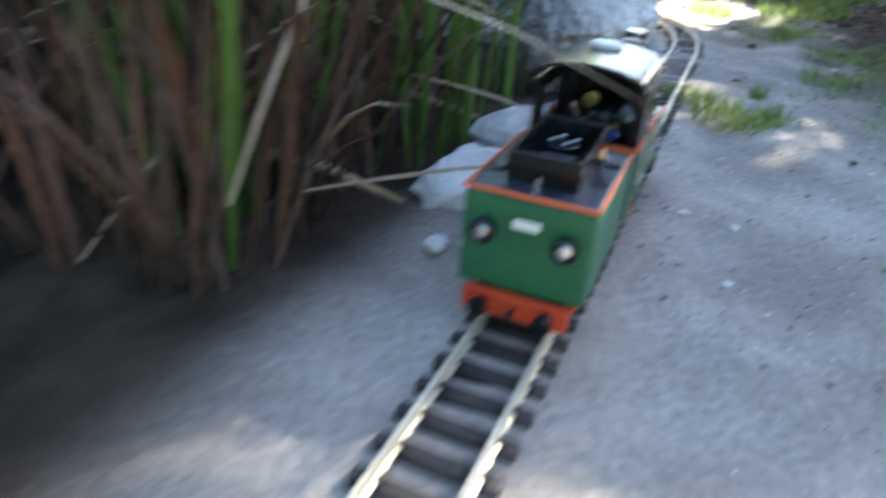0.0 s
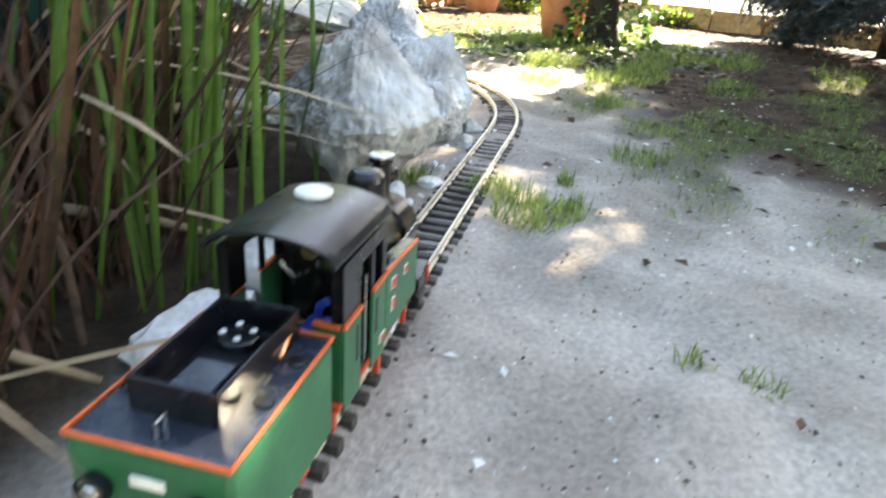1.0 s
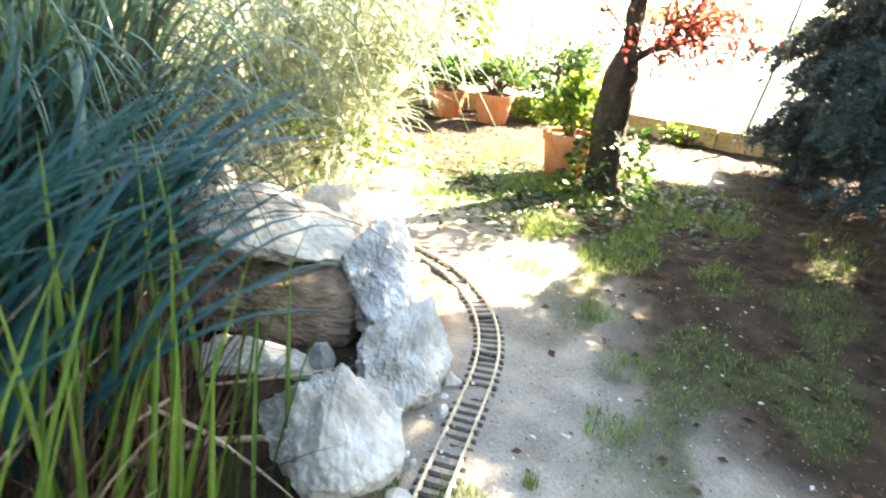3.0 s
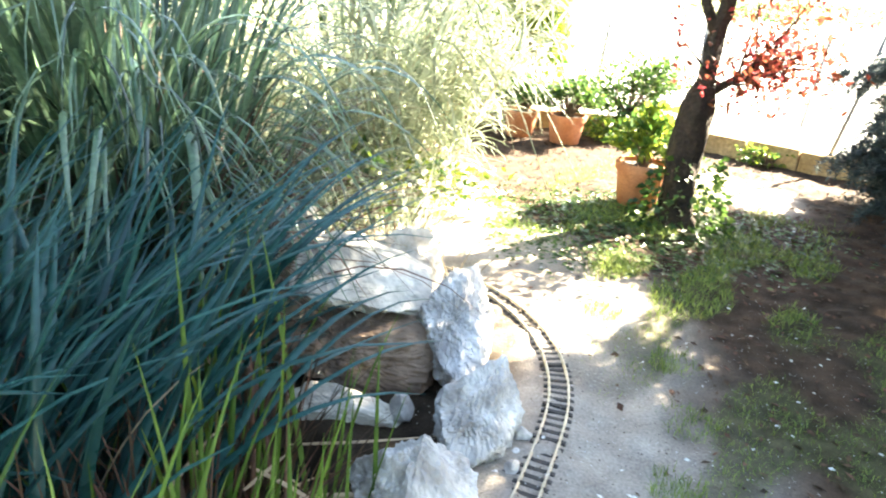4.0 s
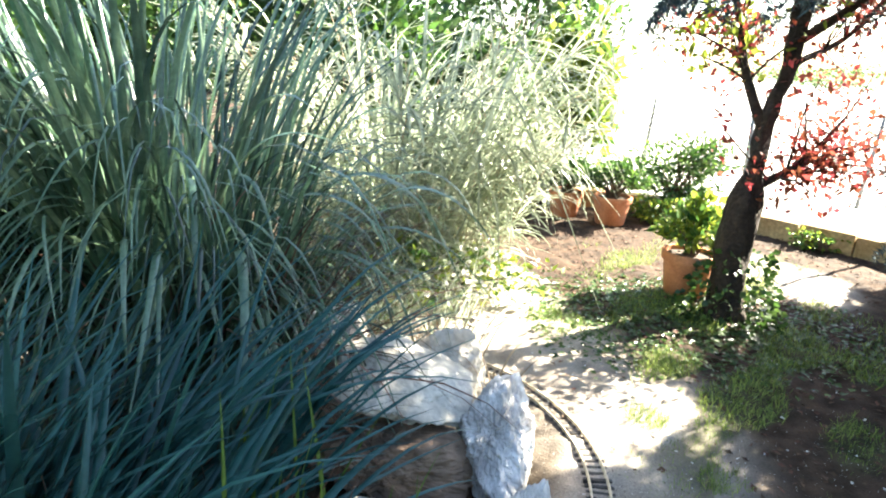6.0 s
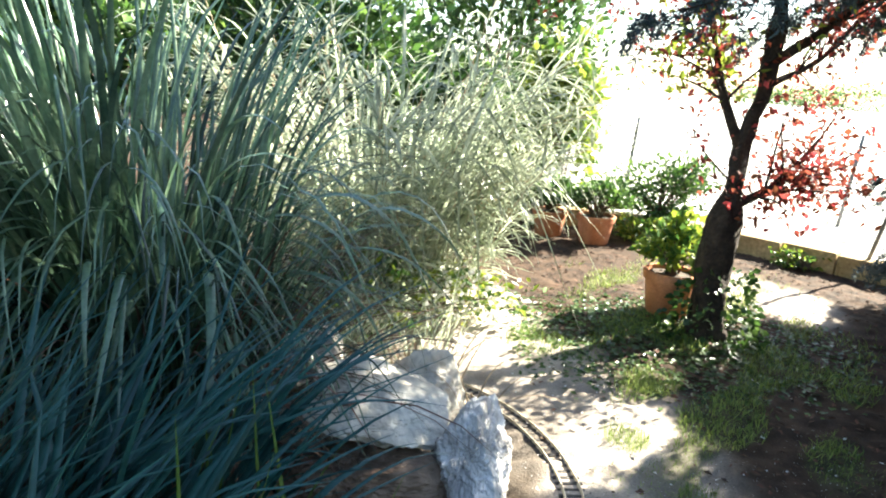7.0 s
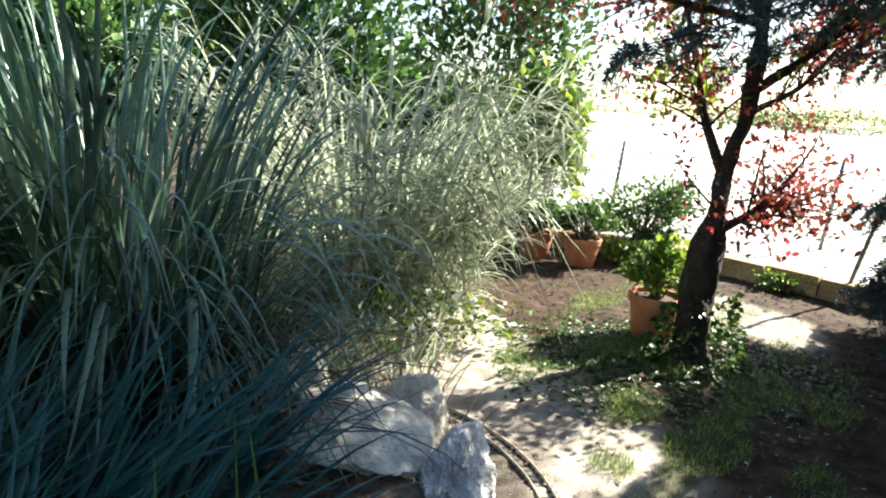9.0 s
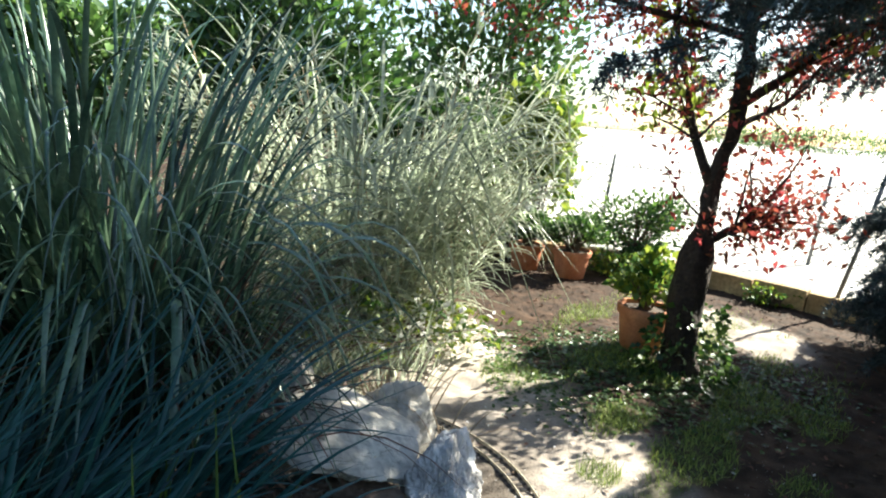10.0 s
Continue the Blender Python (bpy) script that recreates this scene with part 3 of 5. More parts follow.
# ---- steam locomotive with tender ----
def train():
    """Origin: rear of the tender, on the rail, looking along +y."""
    g = TRAIN_AT
    loco = thing("steam_locomotive", (g.x, g.y, 0.0150), "green and black model steam locomotive with red frames on the track", "locomotive", turn=-radians(TRACK_TURN))
    tender = thing("tender", (g.x, g.y, 0.0150), "green model tender with red buffer beam coupled behind the locomotive", "tender", turn=-radians(TRACK_TURN))
    W = 0.043

    def wheel(y, r, parent, name="wheel"):
        for s in (1, -1):
            m = Matrix.Translation((s * 0.0235, y, r)) @ ALONG_X
            bm = lathe([(r * 0.25, -0.004), (r * 0.3, -0.003), (r * 0.72, -0.002), (r * 0.78, -0.0035), (r, -0.0035), (r, 0.0015), (r * 1.12, 0.002), (r * 1.12, 0.0035), (r * 0.3, 0.0035)], 24, m)
            w = part(name, bm, M["red"], parent, smooth=False)
            part("tyre", lathe([(r * 0.86, -0.0042), (r * 1.01, -0.0042), (r * 1.01, 0.0012), (r * 0.86, 0.0012)], 24, m), M["steel"], w, "bright steel tyre")
        part("axle", tube([(-0.022, y, r), (0.022, y, r)], 0.0025, 10), M["steel"], parent)

    # -- tender
    part("body", box(-W, W, 0.010, 0.132, 0.026, 0.082, 0.003), M["green"], tender, "green painted side sheets")
    part("deck", box(-W + 0.002, W - 0.002, 0.012, 0.130, 0.0815, 0.0845, 0.001), M["deck"], tender, "blue-grey deck")
    for x0, x1, y0, y1 in ((-W - 0.0006, -W + 0.0013, 0.0095, 0.1325), (W - 0.0013, W + 0.0006, 0.0095, 0.1325), (-W + 0.0013, W - 0.0013, 0.0094, 0.0112), (-W + 0.0013, W - 0.0013, 0.1308, 0.1326)):
        part("lining", box(x0, x1, y0, y1, 0.0832, 0.0856, 0.0005), M["orange"], tender, "orange-red edge lining")
    part("frame", box(-0.030, 0.030, 0.006, 0.136, 0.014, 0.0255, 0.001), M["black"], tender)
    beam = part("buffer_beam", box(-0.036, 0.036, 0.003, 0.0095, 0.009, 0.0265, 0.001), M["red"], tender, "red buffer beam")
    part("coupling_hook", tube([(0, 0.004, 0.017), (0, -0.006, 0.017), (0, -0.010, 0.020), (0, -0.008, 0.023)], 0.0018, 8), M["black"], beam)
    for s in (1, -1):
        part("buffer", lathe([(0.004, 0), (0.003, 0.003), (0.003, 0.008), (0.0065, 0.009), (0.006, 0.011)], 16, Matrix.Translation((s * 0.022, 0.003, 0.018)) @ Matrix.Rotation(radians(90), 4, "X")), M["black"], beam, smooth=False)
        lamp = part("lamp", lathe([(0.0075, 0), (0.0085, 0.002), (0.0085, 0.008), (0.007, 0.009), (0.0055, 0.0075)], 18, Matrix.Translation((s * 0.027, 0.010, 0.062)) @ Matrix.Rotation(radians(90), 4, "X")), M["black"], tender, "black rear lamp")
        part("lens", lathe([(0.0052, 0), (0.004, 0.0012), (0.001, 0.0018)], 16, Matrix.Translation((s * 0.027, 0.0025, 0.062)) @ Matrix.Rotation(radians(90), 4, "X")), M["steel"], lamp)
    part("plate", box(-0.009, 0.009, 0.0088, 0.0100, 0.066, 0.0715, 0.0004), M["white"], tender, "small white plate")
    # bunker: four walls round an open well
    bx, b0, b1, bh = 0.0245, 0.034, 0.126, 0.101
    for x0, x1, y0, y1 in ((-bx, -bx + 0.0025, b0, b1), (bx - 0.0025, bx, b0, b1), (-bx + 0.0025, bx - 0.0025, b0, b0 + 0.0025), (-bx + 0.0025, bx - 0.0025, b1 - 0.0025, b1)):
        part("bunker_wall", box(x0, x1, y0, y1, 0.084, bh, 0.0008), M["black"], tender, "black bunker wall")
    part("bunker_floor", box(-bx + 0.003, bx - 0.003, b0 + 0.003, b1 - 0.003, 0.0846, 0.0862), M["black"], tender)
    disc = part("gas_tank", lathe([(0.0125, 0), (0.0125, 0.005), (0.0115, 0.006), (0.008, 0.0062)], 28, Matrix.Translation((-0.004, 0.105, 0.0862))), M["black"], tender, "black gas tank top")
    for a in range(4):
        part("bolt", lathe([(0.0020, 0), (0.0020, 0.0008), (0.001, 0.0012)], 10, Matrix.Translation((-0.004 + 0.0085 * math.cos(a * 1.57 + 0.4), 0.105 + 0.0085 * math.sin(a * 1.57 + 0.4), 0.0922))), M["white"], disc)
    part("switch_box", box(-0.012, 0.012, 0.045, 0.075, 0.0862, 0.092, 0.001), M["deck"], tender, "dark control box")
    for i, (hx, hy) in enumerate(((0.034, 0.06), (0.034, 0.10), (-0.034, 0.05))):
        part("lid", lathe([(0.0055, 0), (0.0055, 0.0015), (0.004, 0.002)], 18, Matrix.Translation((hx, hy, 0.0845))), M["black"], tender)
    part("grab_iron", tube([(0.0, 0.020, 0.0845), (0.0, 0.020, 0.091), (0.0, 0.027, 0.091), (0.0, 0.027, 0.0845)], 0.001, 6), M["steel"], tender)
    for y in (0.038, 0.104):
        wheel(y, 0.0135, tender)
        for s in (1, -1):
            part("axle_box", box(s * 0.0325 - 0.003, s * 0.0325 + 0.003, y - 0.007, y + 0.007, 0.008, 0.022, 0.001), M["red"], tender)
    part("pipe", tube([(0.026, 0.095, 0.088), (0.022, 0.118, 0.092), (0.017, 0.134, 0.086), (0.010, 0.142, 0.074), (0.020, 0.155, 0.060)], 0.0020, 8), M["copper"], tender, "orange copper pipe", True)
    part("coupling_bar", box(-0.006, 0.006, 0.130, 0.152, 0.018, 0.022, 0.001), M["steel"], tender)

    # -- locomotive: frames, wheels, motion gear
    part("frame", box(-0.019, 0.019, 0.146, 0.440, 0.016, 0.034, 0.001), M["red"], loco, "red main frame")
    part("footplate", box(-W + 0.001, W - 0.001, 0.144, 0.352, 0.030, 0.0335, 0.0008), M["red"], loco, "red footplate")
    for y in (0.215, 0.265, 0.315):
        wheel(y, 0.0175, loco, "driving_wheel")
        for s in (1, -1):
            part("crank_pin", tube([(s * 0.027, y, 0.012), (s * 0.034, y, 0.012)], 0.002, 8), M["steel"], loco)
    for s in (1, -1):
        part("coupling_rod", box(s * 0.0315 - 0.001, s * 0.0315 + 0.001, 0.211, 0.319, 0.0100, 0.0145, 0.0006), M["steel"], loco, "bright steel rod")
        part("connecting_rod", box(s * 0.0345 - 0.001, s * 0.0345 + 0.001, 0.262, 0.385, 0.0125, 0.0160, 0.0006), M["steel"], loco, "bright steel rod")
        part("valve_rod", tube([(s * 0.037, 0.285, 0.016), (s * 0.037, 0.330, 0.030), (s * 0.037, 0.395, 0.030)], 0.0012, 6), M["steel"], loco)
        part("hanger", box(s * 0.036 - 0.002, s * 0.036 + 0.002, 0.333, 0.343, 0.006, 0.033, 0.0006), M["red"], loco)
        part("hanger", box(s * 0.038 - 0.002, s * 0.038 + 0.002, 0.232, 0.240, 0.004, 0.031, 0.0006), M["red"], loco)
        cyl = part("cylinder", lathe([(0.008, 0), (0.0105, 0.001), (0.0105, 0.036), (0.008, 0.038)], 20, Matrix.Translation((s * 0.034, 0.378, 0.016)) @ ALONG_Y), M["black"], loco, "black cylinder", False)
        part("steam_chest", box(s * 0.034 - 0.009, s * 0.034 + 0.009, 0.380, 0.412, 0.024, 0.037, 0.001), M["black"], cyl)
    # boiler, smokebox, saddle
    part("boiler", lathe([(0.0285, 0.0), (0.0285, 0.16)], 32, Matrix.Translation((0, 0.225, 0.074)) @ ALONG_Y), M["black"], loco, "black boiler", True)
    for y in (0.262, 0.302, 0.345):
        part("boiler_band", lathe([(0.0290, 0.0), (0.0292, 0.0003), (0.0292, 0.0022), (0.0290, 0.0025)], 32, Matrix.Translation((0, y, 0.074)) @ ALONG_Y), M["brass"], loco, smooth=False)
    smokebox = part("smokebox", lathe([(0.030, 0.0), (0.0305, 0.001), (0.0305, 0.048), (0.029, 0.050), (0.024, 0.0515), (0.012, 0.054), (0.002, 0.055)], 32, Matrix.Translation((0, 0.376, 0.074)) @ ALONG_Y), M["black"], loco, "black smokebox", False)
    part("door_handle", tube([(0, 0.431, 0.066), (0, 0.433, 0.082)], 0.0012, 6), M["steel"], smokebox)
    part("saddle", box(-0.017, 0.017, 0.384, 0.420, 0.032, 0.052, 0.002), M["black"], loco)
    part("running_board", box(-W + 0.003, W - 0.003, 0.352, 0.442, 0.0335, 0.0365, 0.0006), M["black"], loco)
    front = part("buffer_beam", box(-0.040, 0.040, 0.440, 0.447, 0.012, 0.034, 0.001), M["red"], loco, "red front buffer beam")
    part("coupling", box(-0.005, 0.005, 0.447, 0.462, 0.012, 0.017, 0.001), M["brass"], front)
    for s in (1, -1):
        part("buffer", lathe([(0.004, 0), (0.003, 0.003), (0.003, 0.007), (0.0065, 0.008), (0.006, 0.010)], 16, Matrix.Translation((s * 0.024, 0.447, 0.022)) @ ALONG_Y), M["black"], front)
        part("handrail", tube([(s * 0.0315, 0.25, 0.082), (s * 0.0325, 0.30, 0.083), (s * 0.0325, 0.42, 0.083)], 0.0009, 6), M["steel"], loco)
        part("air_pump", lathe([(0.0075, 0), (0.0075, 0.016), (0.005, 0.018), (0.005, 0.024), (0.0075, 0.026), (0.0075, 0.040), (0.004, 0.043)], 16, Matrix.Translation((s * 0.035, 0.362, 0.036))), M["black"], loco, "black upright pump", False)
    # chimney, domes
    chimney = part("chimney", lathe([(0.013, 0), (0.0095, 0.005), (0.0085, 0.010), (0.0085, 0.034), (0.0105, 0.036), (0.0105, 0.041), (0.0085, 0.042), (0.0072, 0.042), (0.0068, 0.030)], 24, Matrix.Translation((0, 0.398, 0.101))), M["black"], loco, "black chimney", False)
    part("chimney_cap", lathe([(0.0086, 0), (0.0108, 0.001), (0.0108, 0.0028), (0.0088, 0.0034)], 24, Matrix.Translation((0, 0.398, 0.1395))), M["steel"], chimney, "polished rim")
    part("steam_dome", lathe([(0.019, 0), (0.0165, 0.005), (0.0160, 0.010), (0.0160, 0.026), (0.0150, 0.030), (0.0115, 0.034), (0.006, 0.0355), (0.001, 0.036)], 28, Matrix.Translation((0, 0.333, 0.106))), M["black"], loco, "glossy black steam dome", False)
    part("sand_dome", lathe([(0.011, 0), (0.0085, 0.004), (0.0085, 0.020), (0.0095, 0.021), (0.0095, 0.026), (0.006, 0.028), (0.001, 0.0285)], 24, Matrix.Translation((0.002, 0.277, 0.1005))), M["black"], loco, "small black dome with steel cap", False)
    part("whistle", lathe([(0.003, 0), (0.003, 0.012), (0.0042, 0.013), (0.0042, 0.022), (0.002, 0.024)], 12, Matrix.Translation((-0.013, 0.268, 0.098))), M["brass"], loco)
    part("safety_valve", lathe([(0.004, 0), (0.004, 0.006), (0.0025, 0.007), (0.0025, 0.012)], 12, Matrix.Translation((0.010, 0.298, 0.1)), None), M["brass"], loco)
    lamp = part("headlamp", lathe([(0.003, 0), (0.0075, 0.002), (0.0085, 0.012), (0.0085, 0.015)], 18, Matrix.Translation((0.0, 0.416, 0.118)) @ ALONG_Y), M["black"], loco, "black headlamp")
    part("lens", lathe([(0.0075, 0), (0.006, 0.002), (0.001, 0.003)], 18, Matrix.Translation((0.0, 0.431, 0.118)) @ ALONG_Y), M["steel"], lamp)
    part("lamp_bracket", box(-0.0015, 0.0015, 0.418, 0.424, 0.100, 0.112), M["black"], lamp)
    # side tanks with lining, plates, lids
    for s in (1, -1):
        x0, x1 = sorted((s * 0.0305, s * (W + 0.0008)))
        tank = part("side_tank", box(x0, x1, 0.236, 0.352, 0.0335, 0.081, 0.0015), M["green"], loco, "green side tank")
        part("tank_top", box(min(s * 0.031, s * W), max(s * 0.031, s * W), 0.2375, 0.350, 0.0805, 0.0828, 0.0006), M["deck"], tank, "blue-grey tank top")
        e0, e1 = sorted((s * (W - 0.0012), s * (W + 0.0016)))
        part("lining", box(e0, e1, 0.2355, 0.3525, 0.0806, 0.0836, 0.0005), M["orange"], tank, "orange-red edge lining")
        part("lid", lathe([(0.0065, 0), (0.0065, 0.002), (0.005, 0.003), (0.001, 0.0034)], 18, Matrix.Translation((s * 0.037, 0.268, 0.0828))), M["black"], tank)
        part("lid_handle", box(s * 0.037 - 0.001, s * 0.037 + 0.001, 0.262, 0.274, 0.0858, 0.0875), M["black"], tank)
        for y, z, w, h in ((0.256, 0.070, 0.016, 0.0085), (0.300, 0.071, 0.013, 0.0075), (0.256, 0.054, 0.010, 0.010), (0.228, 0.040, 0.012, 0.006)):
            f0, f1 = sorted((s * (W + 0.0004), s * (W + 0.0014)))
            pl = part("plate", box(f0, f1, y - w / 2, y + w / 2, z - h / 2, z + h / 2, 0.0003), M["white"], loco, "pale-rimmed red plate")
            f0, f1 = sorted((s * (W + 0.0008), s * (W + 0.0018)))
            part("plate_field", box(f0, f1, y - w / 2 + 0.0012, y + w / 2 - 0.0012, z - h / 2 + 0.0012, z + h / 2 - 0.0012), M["red"], pl)
        # cab side: two green panels round a door gap, black upper sheet with window
        for y0, y1 in ((0.150, 0.182), (0.206, 0.236)):
            f0, f1 = sorted((s * (W - 0.0022), s * (W + 0.0003)))
            pan = part("cab_panel", box(f0, f1, y0, y1, 0.026, 0.080, 0.0006), M["green"], loco, "green cab side panel")
            f0, f1 = sorted((s * (W - 0.0012), s * (W + 0.0016)))
            part("lining", box(f0, f1, y0, y1, 0.0800, 0.0828, 0.0004), M["orange"], pan, "orange-red edge lining")
            f0, f1 = sorted((s * (W - 0.0003), s * (W + 0.0008)))
            yh = y1 - 0.008 if y0 < 0.19 else y0 + 0.008
            part("grab_slot", box(f0, f1, yh - 0.002, yh + 0.002, 0.050, 0.073), M["black"], pan)
        f0, f1 = sorted((s * (W - 0.003), s * (W - 0.0005)))
        for y0, y1, z0, z1 in ((0.150, 0.182, 0.083, 0.117), (0.182, 0.204, 0.107, 0.117), (0.204, 0.236, 0.107, 0.117), (0.204, 0.210, 0.083, 0.107), (0.228, 0.236, 0.083, 0.107)):
            part("cab_side", box(f0, f1, y0, y1, z0, z1, 0.0003), M["black"], loco)
        part("cab_handrail", tube([(s * (W + 0.0015), 0.185, 0.045), (s * (W + 0.0015), 0.185, 0.100)], 0.0009, 6), M["steel"], loco)
    part("cab_front", box(-W + 0.003, W - 0.003, 0.2345, 0.2372, 0.034, 0.119, 0.0004), M["black"], loco, "black cab front")
    part("cab_floor", box(-W + 0.003, W - 0.003, 0.150, 0.234, 0.0335, 0.0375), M["black"], loco)
    part("rear_beam", box(-W + 0.004, W - 0.004, 0.142, 0.149, 0.014, 0.030, 0.001), M["red"], loco, "red rear beam")
    for s in (1, -1):
        x0, x1 = sorted((s * 0.022, s * (W - 0.0024)))
        back = part("cab_back", box(x0, x1, 0.1495, 0.1520, 0.026, 0.080, 0.0004), M["green"], loco, "green cab back panel")
        part("lining", box(x0, x1, 0.1485, 0.1526, 0.0800, 0.0828, 0.0004), M["orange"], back, "orange-red edge lining")
        part("cab_pillar", box(min(s * (W - 0.008), s * (W - 0.0034)), max(s * (W - 0.008), s * (W - 0.0034)), 0.1495, 0.1535, 0.083, 0.118), M["black"], loco)
    # curved roof
    bm = bmesh.new()
    rows = []
    nseg = 30
    for k in range(nseg + 1):
        u = -1 + 2 * k / nseg
        x = u * 0.0425
        z = 0.1335 - 0.0075 * abs(u) ** 2.0 - 0.004 * max(0, abs(u) - 0.9) / 0.1
        rows.append([bm.verts.new((x, y, z + dz)) for y, dz in ((0.136, 0), (0.246, 0), (0.246, -0.0022), (0.136, -0.0022))])
    for a, b in zip(rows, rows[1:]):
        for i in range(4):
            bm.faces.new((a[i], a[(i + 1) % 4], b[(i + 1) % 4], b[i]))
    bm.faces.new(rows[0])
    bm.faces.new(list(reversed(rows[-1])))
    bmesh.ops.recalc_face_normals(bm, faces=bm.faces)
    roof = part("roof", bm, M["roof"], loco, "satin black curved cab roof", False)
    for f in roof.data.polygons:
        f.use_smooth = False
    for s in (1, -1):
        part("gutter", tube([(s * 0.0418, 0.137, 0.1205), (s * 0.0418, 0.245, 0.1205)], 0.0011, 6), M["black"], roof)
        for y in (0.160, 0.225):
            part("rivet", lathe([(0.0014, 0), (0.0010, 0.0008)], 8, Matrix.Translation((s * 0.030, y, 0.1265))), M["black"], roof)
    part("roof_hatch", lathe([(0.0125, 0), (0.0130, 0.001), (0.0130, 0.0032), (0.0115, 0.0042), (0.003, 0.0046)], 28, Matrix.Translation((-0.004, 0.214, 0.1325))), M["white"], loco, "round off-white roof hatch", False)
    # cab fittings
    part("backhead", lathe([(0.026, 0), (0.026, 0.003), (0.022, 0.005)], 28, Matrix.Translation((0, 0.226, 0.074)) @ ALONG_Y), M["black"], loco)
    part("gauge", lathe([(0.0065, 0), (0.0065, 0.003), (0.005, 0.0032)], 18, Matrix.Translation((-0.010, 0.222, 0.094)) @ Matrix.Rotation(radians(90), 4, "X")), M["brass"], loco, "round brass-rimmed gauge")
    part("valve_block", box(0.004, 0.020, 0.165, 0.188, 0.052, 0.068, 0.002), M["blue"], loco, "blue plastic valve block")
    part("valve_lever", tube([(0.012, 0.178, 0.066), (0.016, 0.176, 0.080), (0.022, 0.174, 0.084)], 0.003, 8), M["blue"], loco)
    part("regulator", tube([(-0.012, 0.222, 0.080), (-0.014, 0.200, 0.084), (-0.020, 0.192, 0.096)], 0.0014, 8), M["steel"], loco)
    part("servo", box(-0.024, -0.006, 0.156, 0.180, 0.040, 0.060, 0.001), M["steel"], loco, "steel lubricator")
    part("pipe", tube([(0.018, 0.150, 0.040), (0.010, 0.165, 0.044), (0.020, 0.195, 0.040), (0.036, 0.200, 0.046)], 0.0014, 8), M["copper"], loco, "thin copper pipe", True)


    # true proportions: shorter in front, taller in the cab
    round_parts = ("wheel", "driving_wheel", "tyre", "axle", "crank_pin", "chimney", "chimney_cap", "steam_dome", "sand_dome", "whistle", "safety_valve", "roof_hatch", "lid", "air_pump", "headlamp", "lens", "gas_tank", "bolt", "filler_valve", "gauge", "lamp", "buffer")
    ys_from, ys_to = (-0.1, 0.0, 0.136, 0.246, 0.333, 0.398, 0.470), (-0.1, 0.0, 0.130, 0.236, 0.300, 0.338, 0.395)
    for ob in loco.children_recursive + tender.children_recursive:
        kind = ob.name.split(".")[0]
        co = np.zeros(len(ob.data.vertices) * 3)
        ob.data.vertices.foreach_get("co", co)
        co = co.reshape(-1, 3)
        if kind in round_parts:
            ref = np.tile(np.array([0, (co[:, 1].min() + co[:, 1].max()) / 2, co[:, 2].min() if kind not in ("wheel", "driving_wheel", "tyre", "axle", "lamp", "lens", "headlamp", "gauge", "buffer") else (co[:, 2].min() + co[:, 2].max()) / 2]), (len(co), 1))
        else:
            ref = co
        f = np.interp(ref[:, 1], (0.238, 0.30), (1.19, 1.035))
        z2 = np.where(ref[:, 2] > 0.03, 0.03 + (ref[:, 2] - 0.03) * f, ref[:, 2])
        y2 = np.interp(ref[:, 1], ys_from, ys_to)
        co[:, 1] += y2 - ref[:, 1]
        co[:, 2] += z2 - ref[:, 2]
        ob.data.vertices.foreach_set("co", co.reshape(-1))
        ob.data.update()


hx, hy = math.sin(radians(TRACK_TURN)), math.cos(radians(TRACK_TURN))
s_rear = 1.014
TRAIN_AT = Vector((TRACK_START.x + hx * s_rear, TRACK_START.y + hy * s_rear, 0))
train()


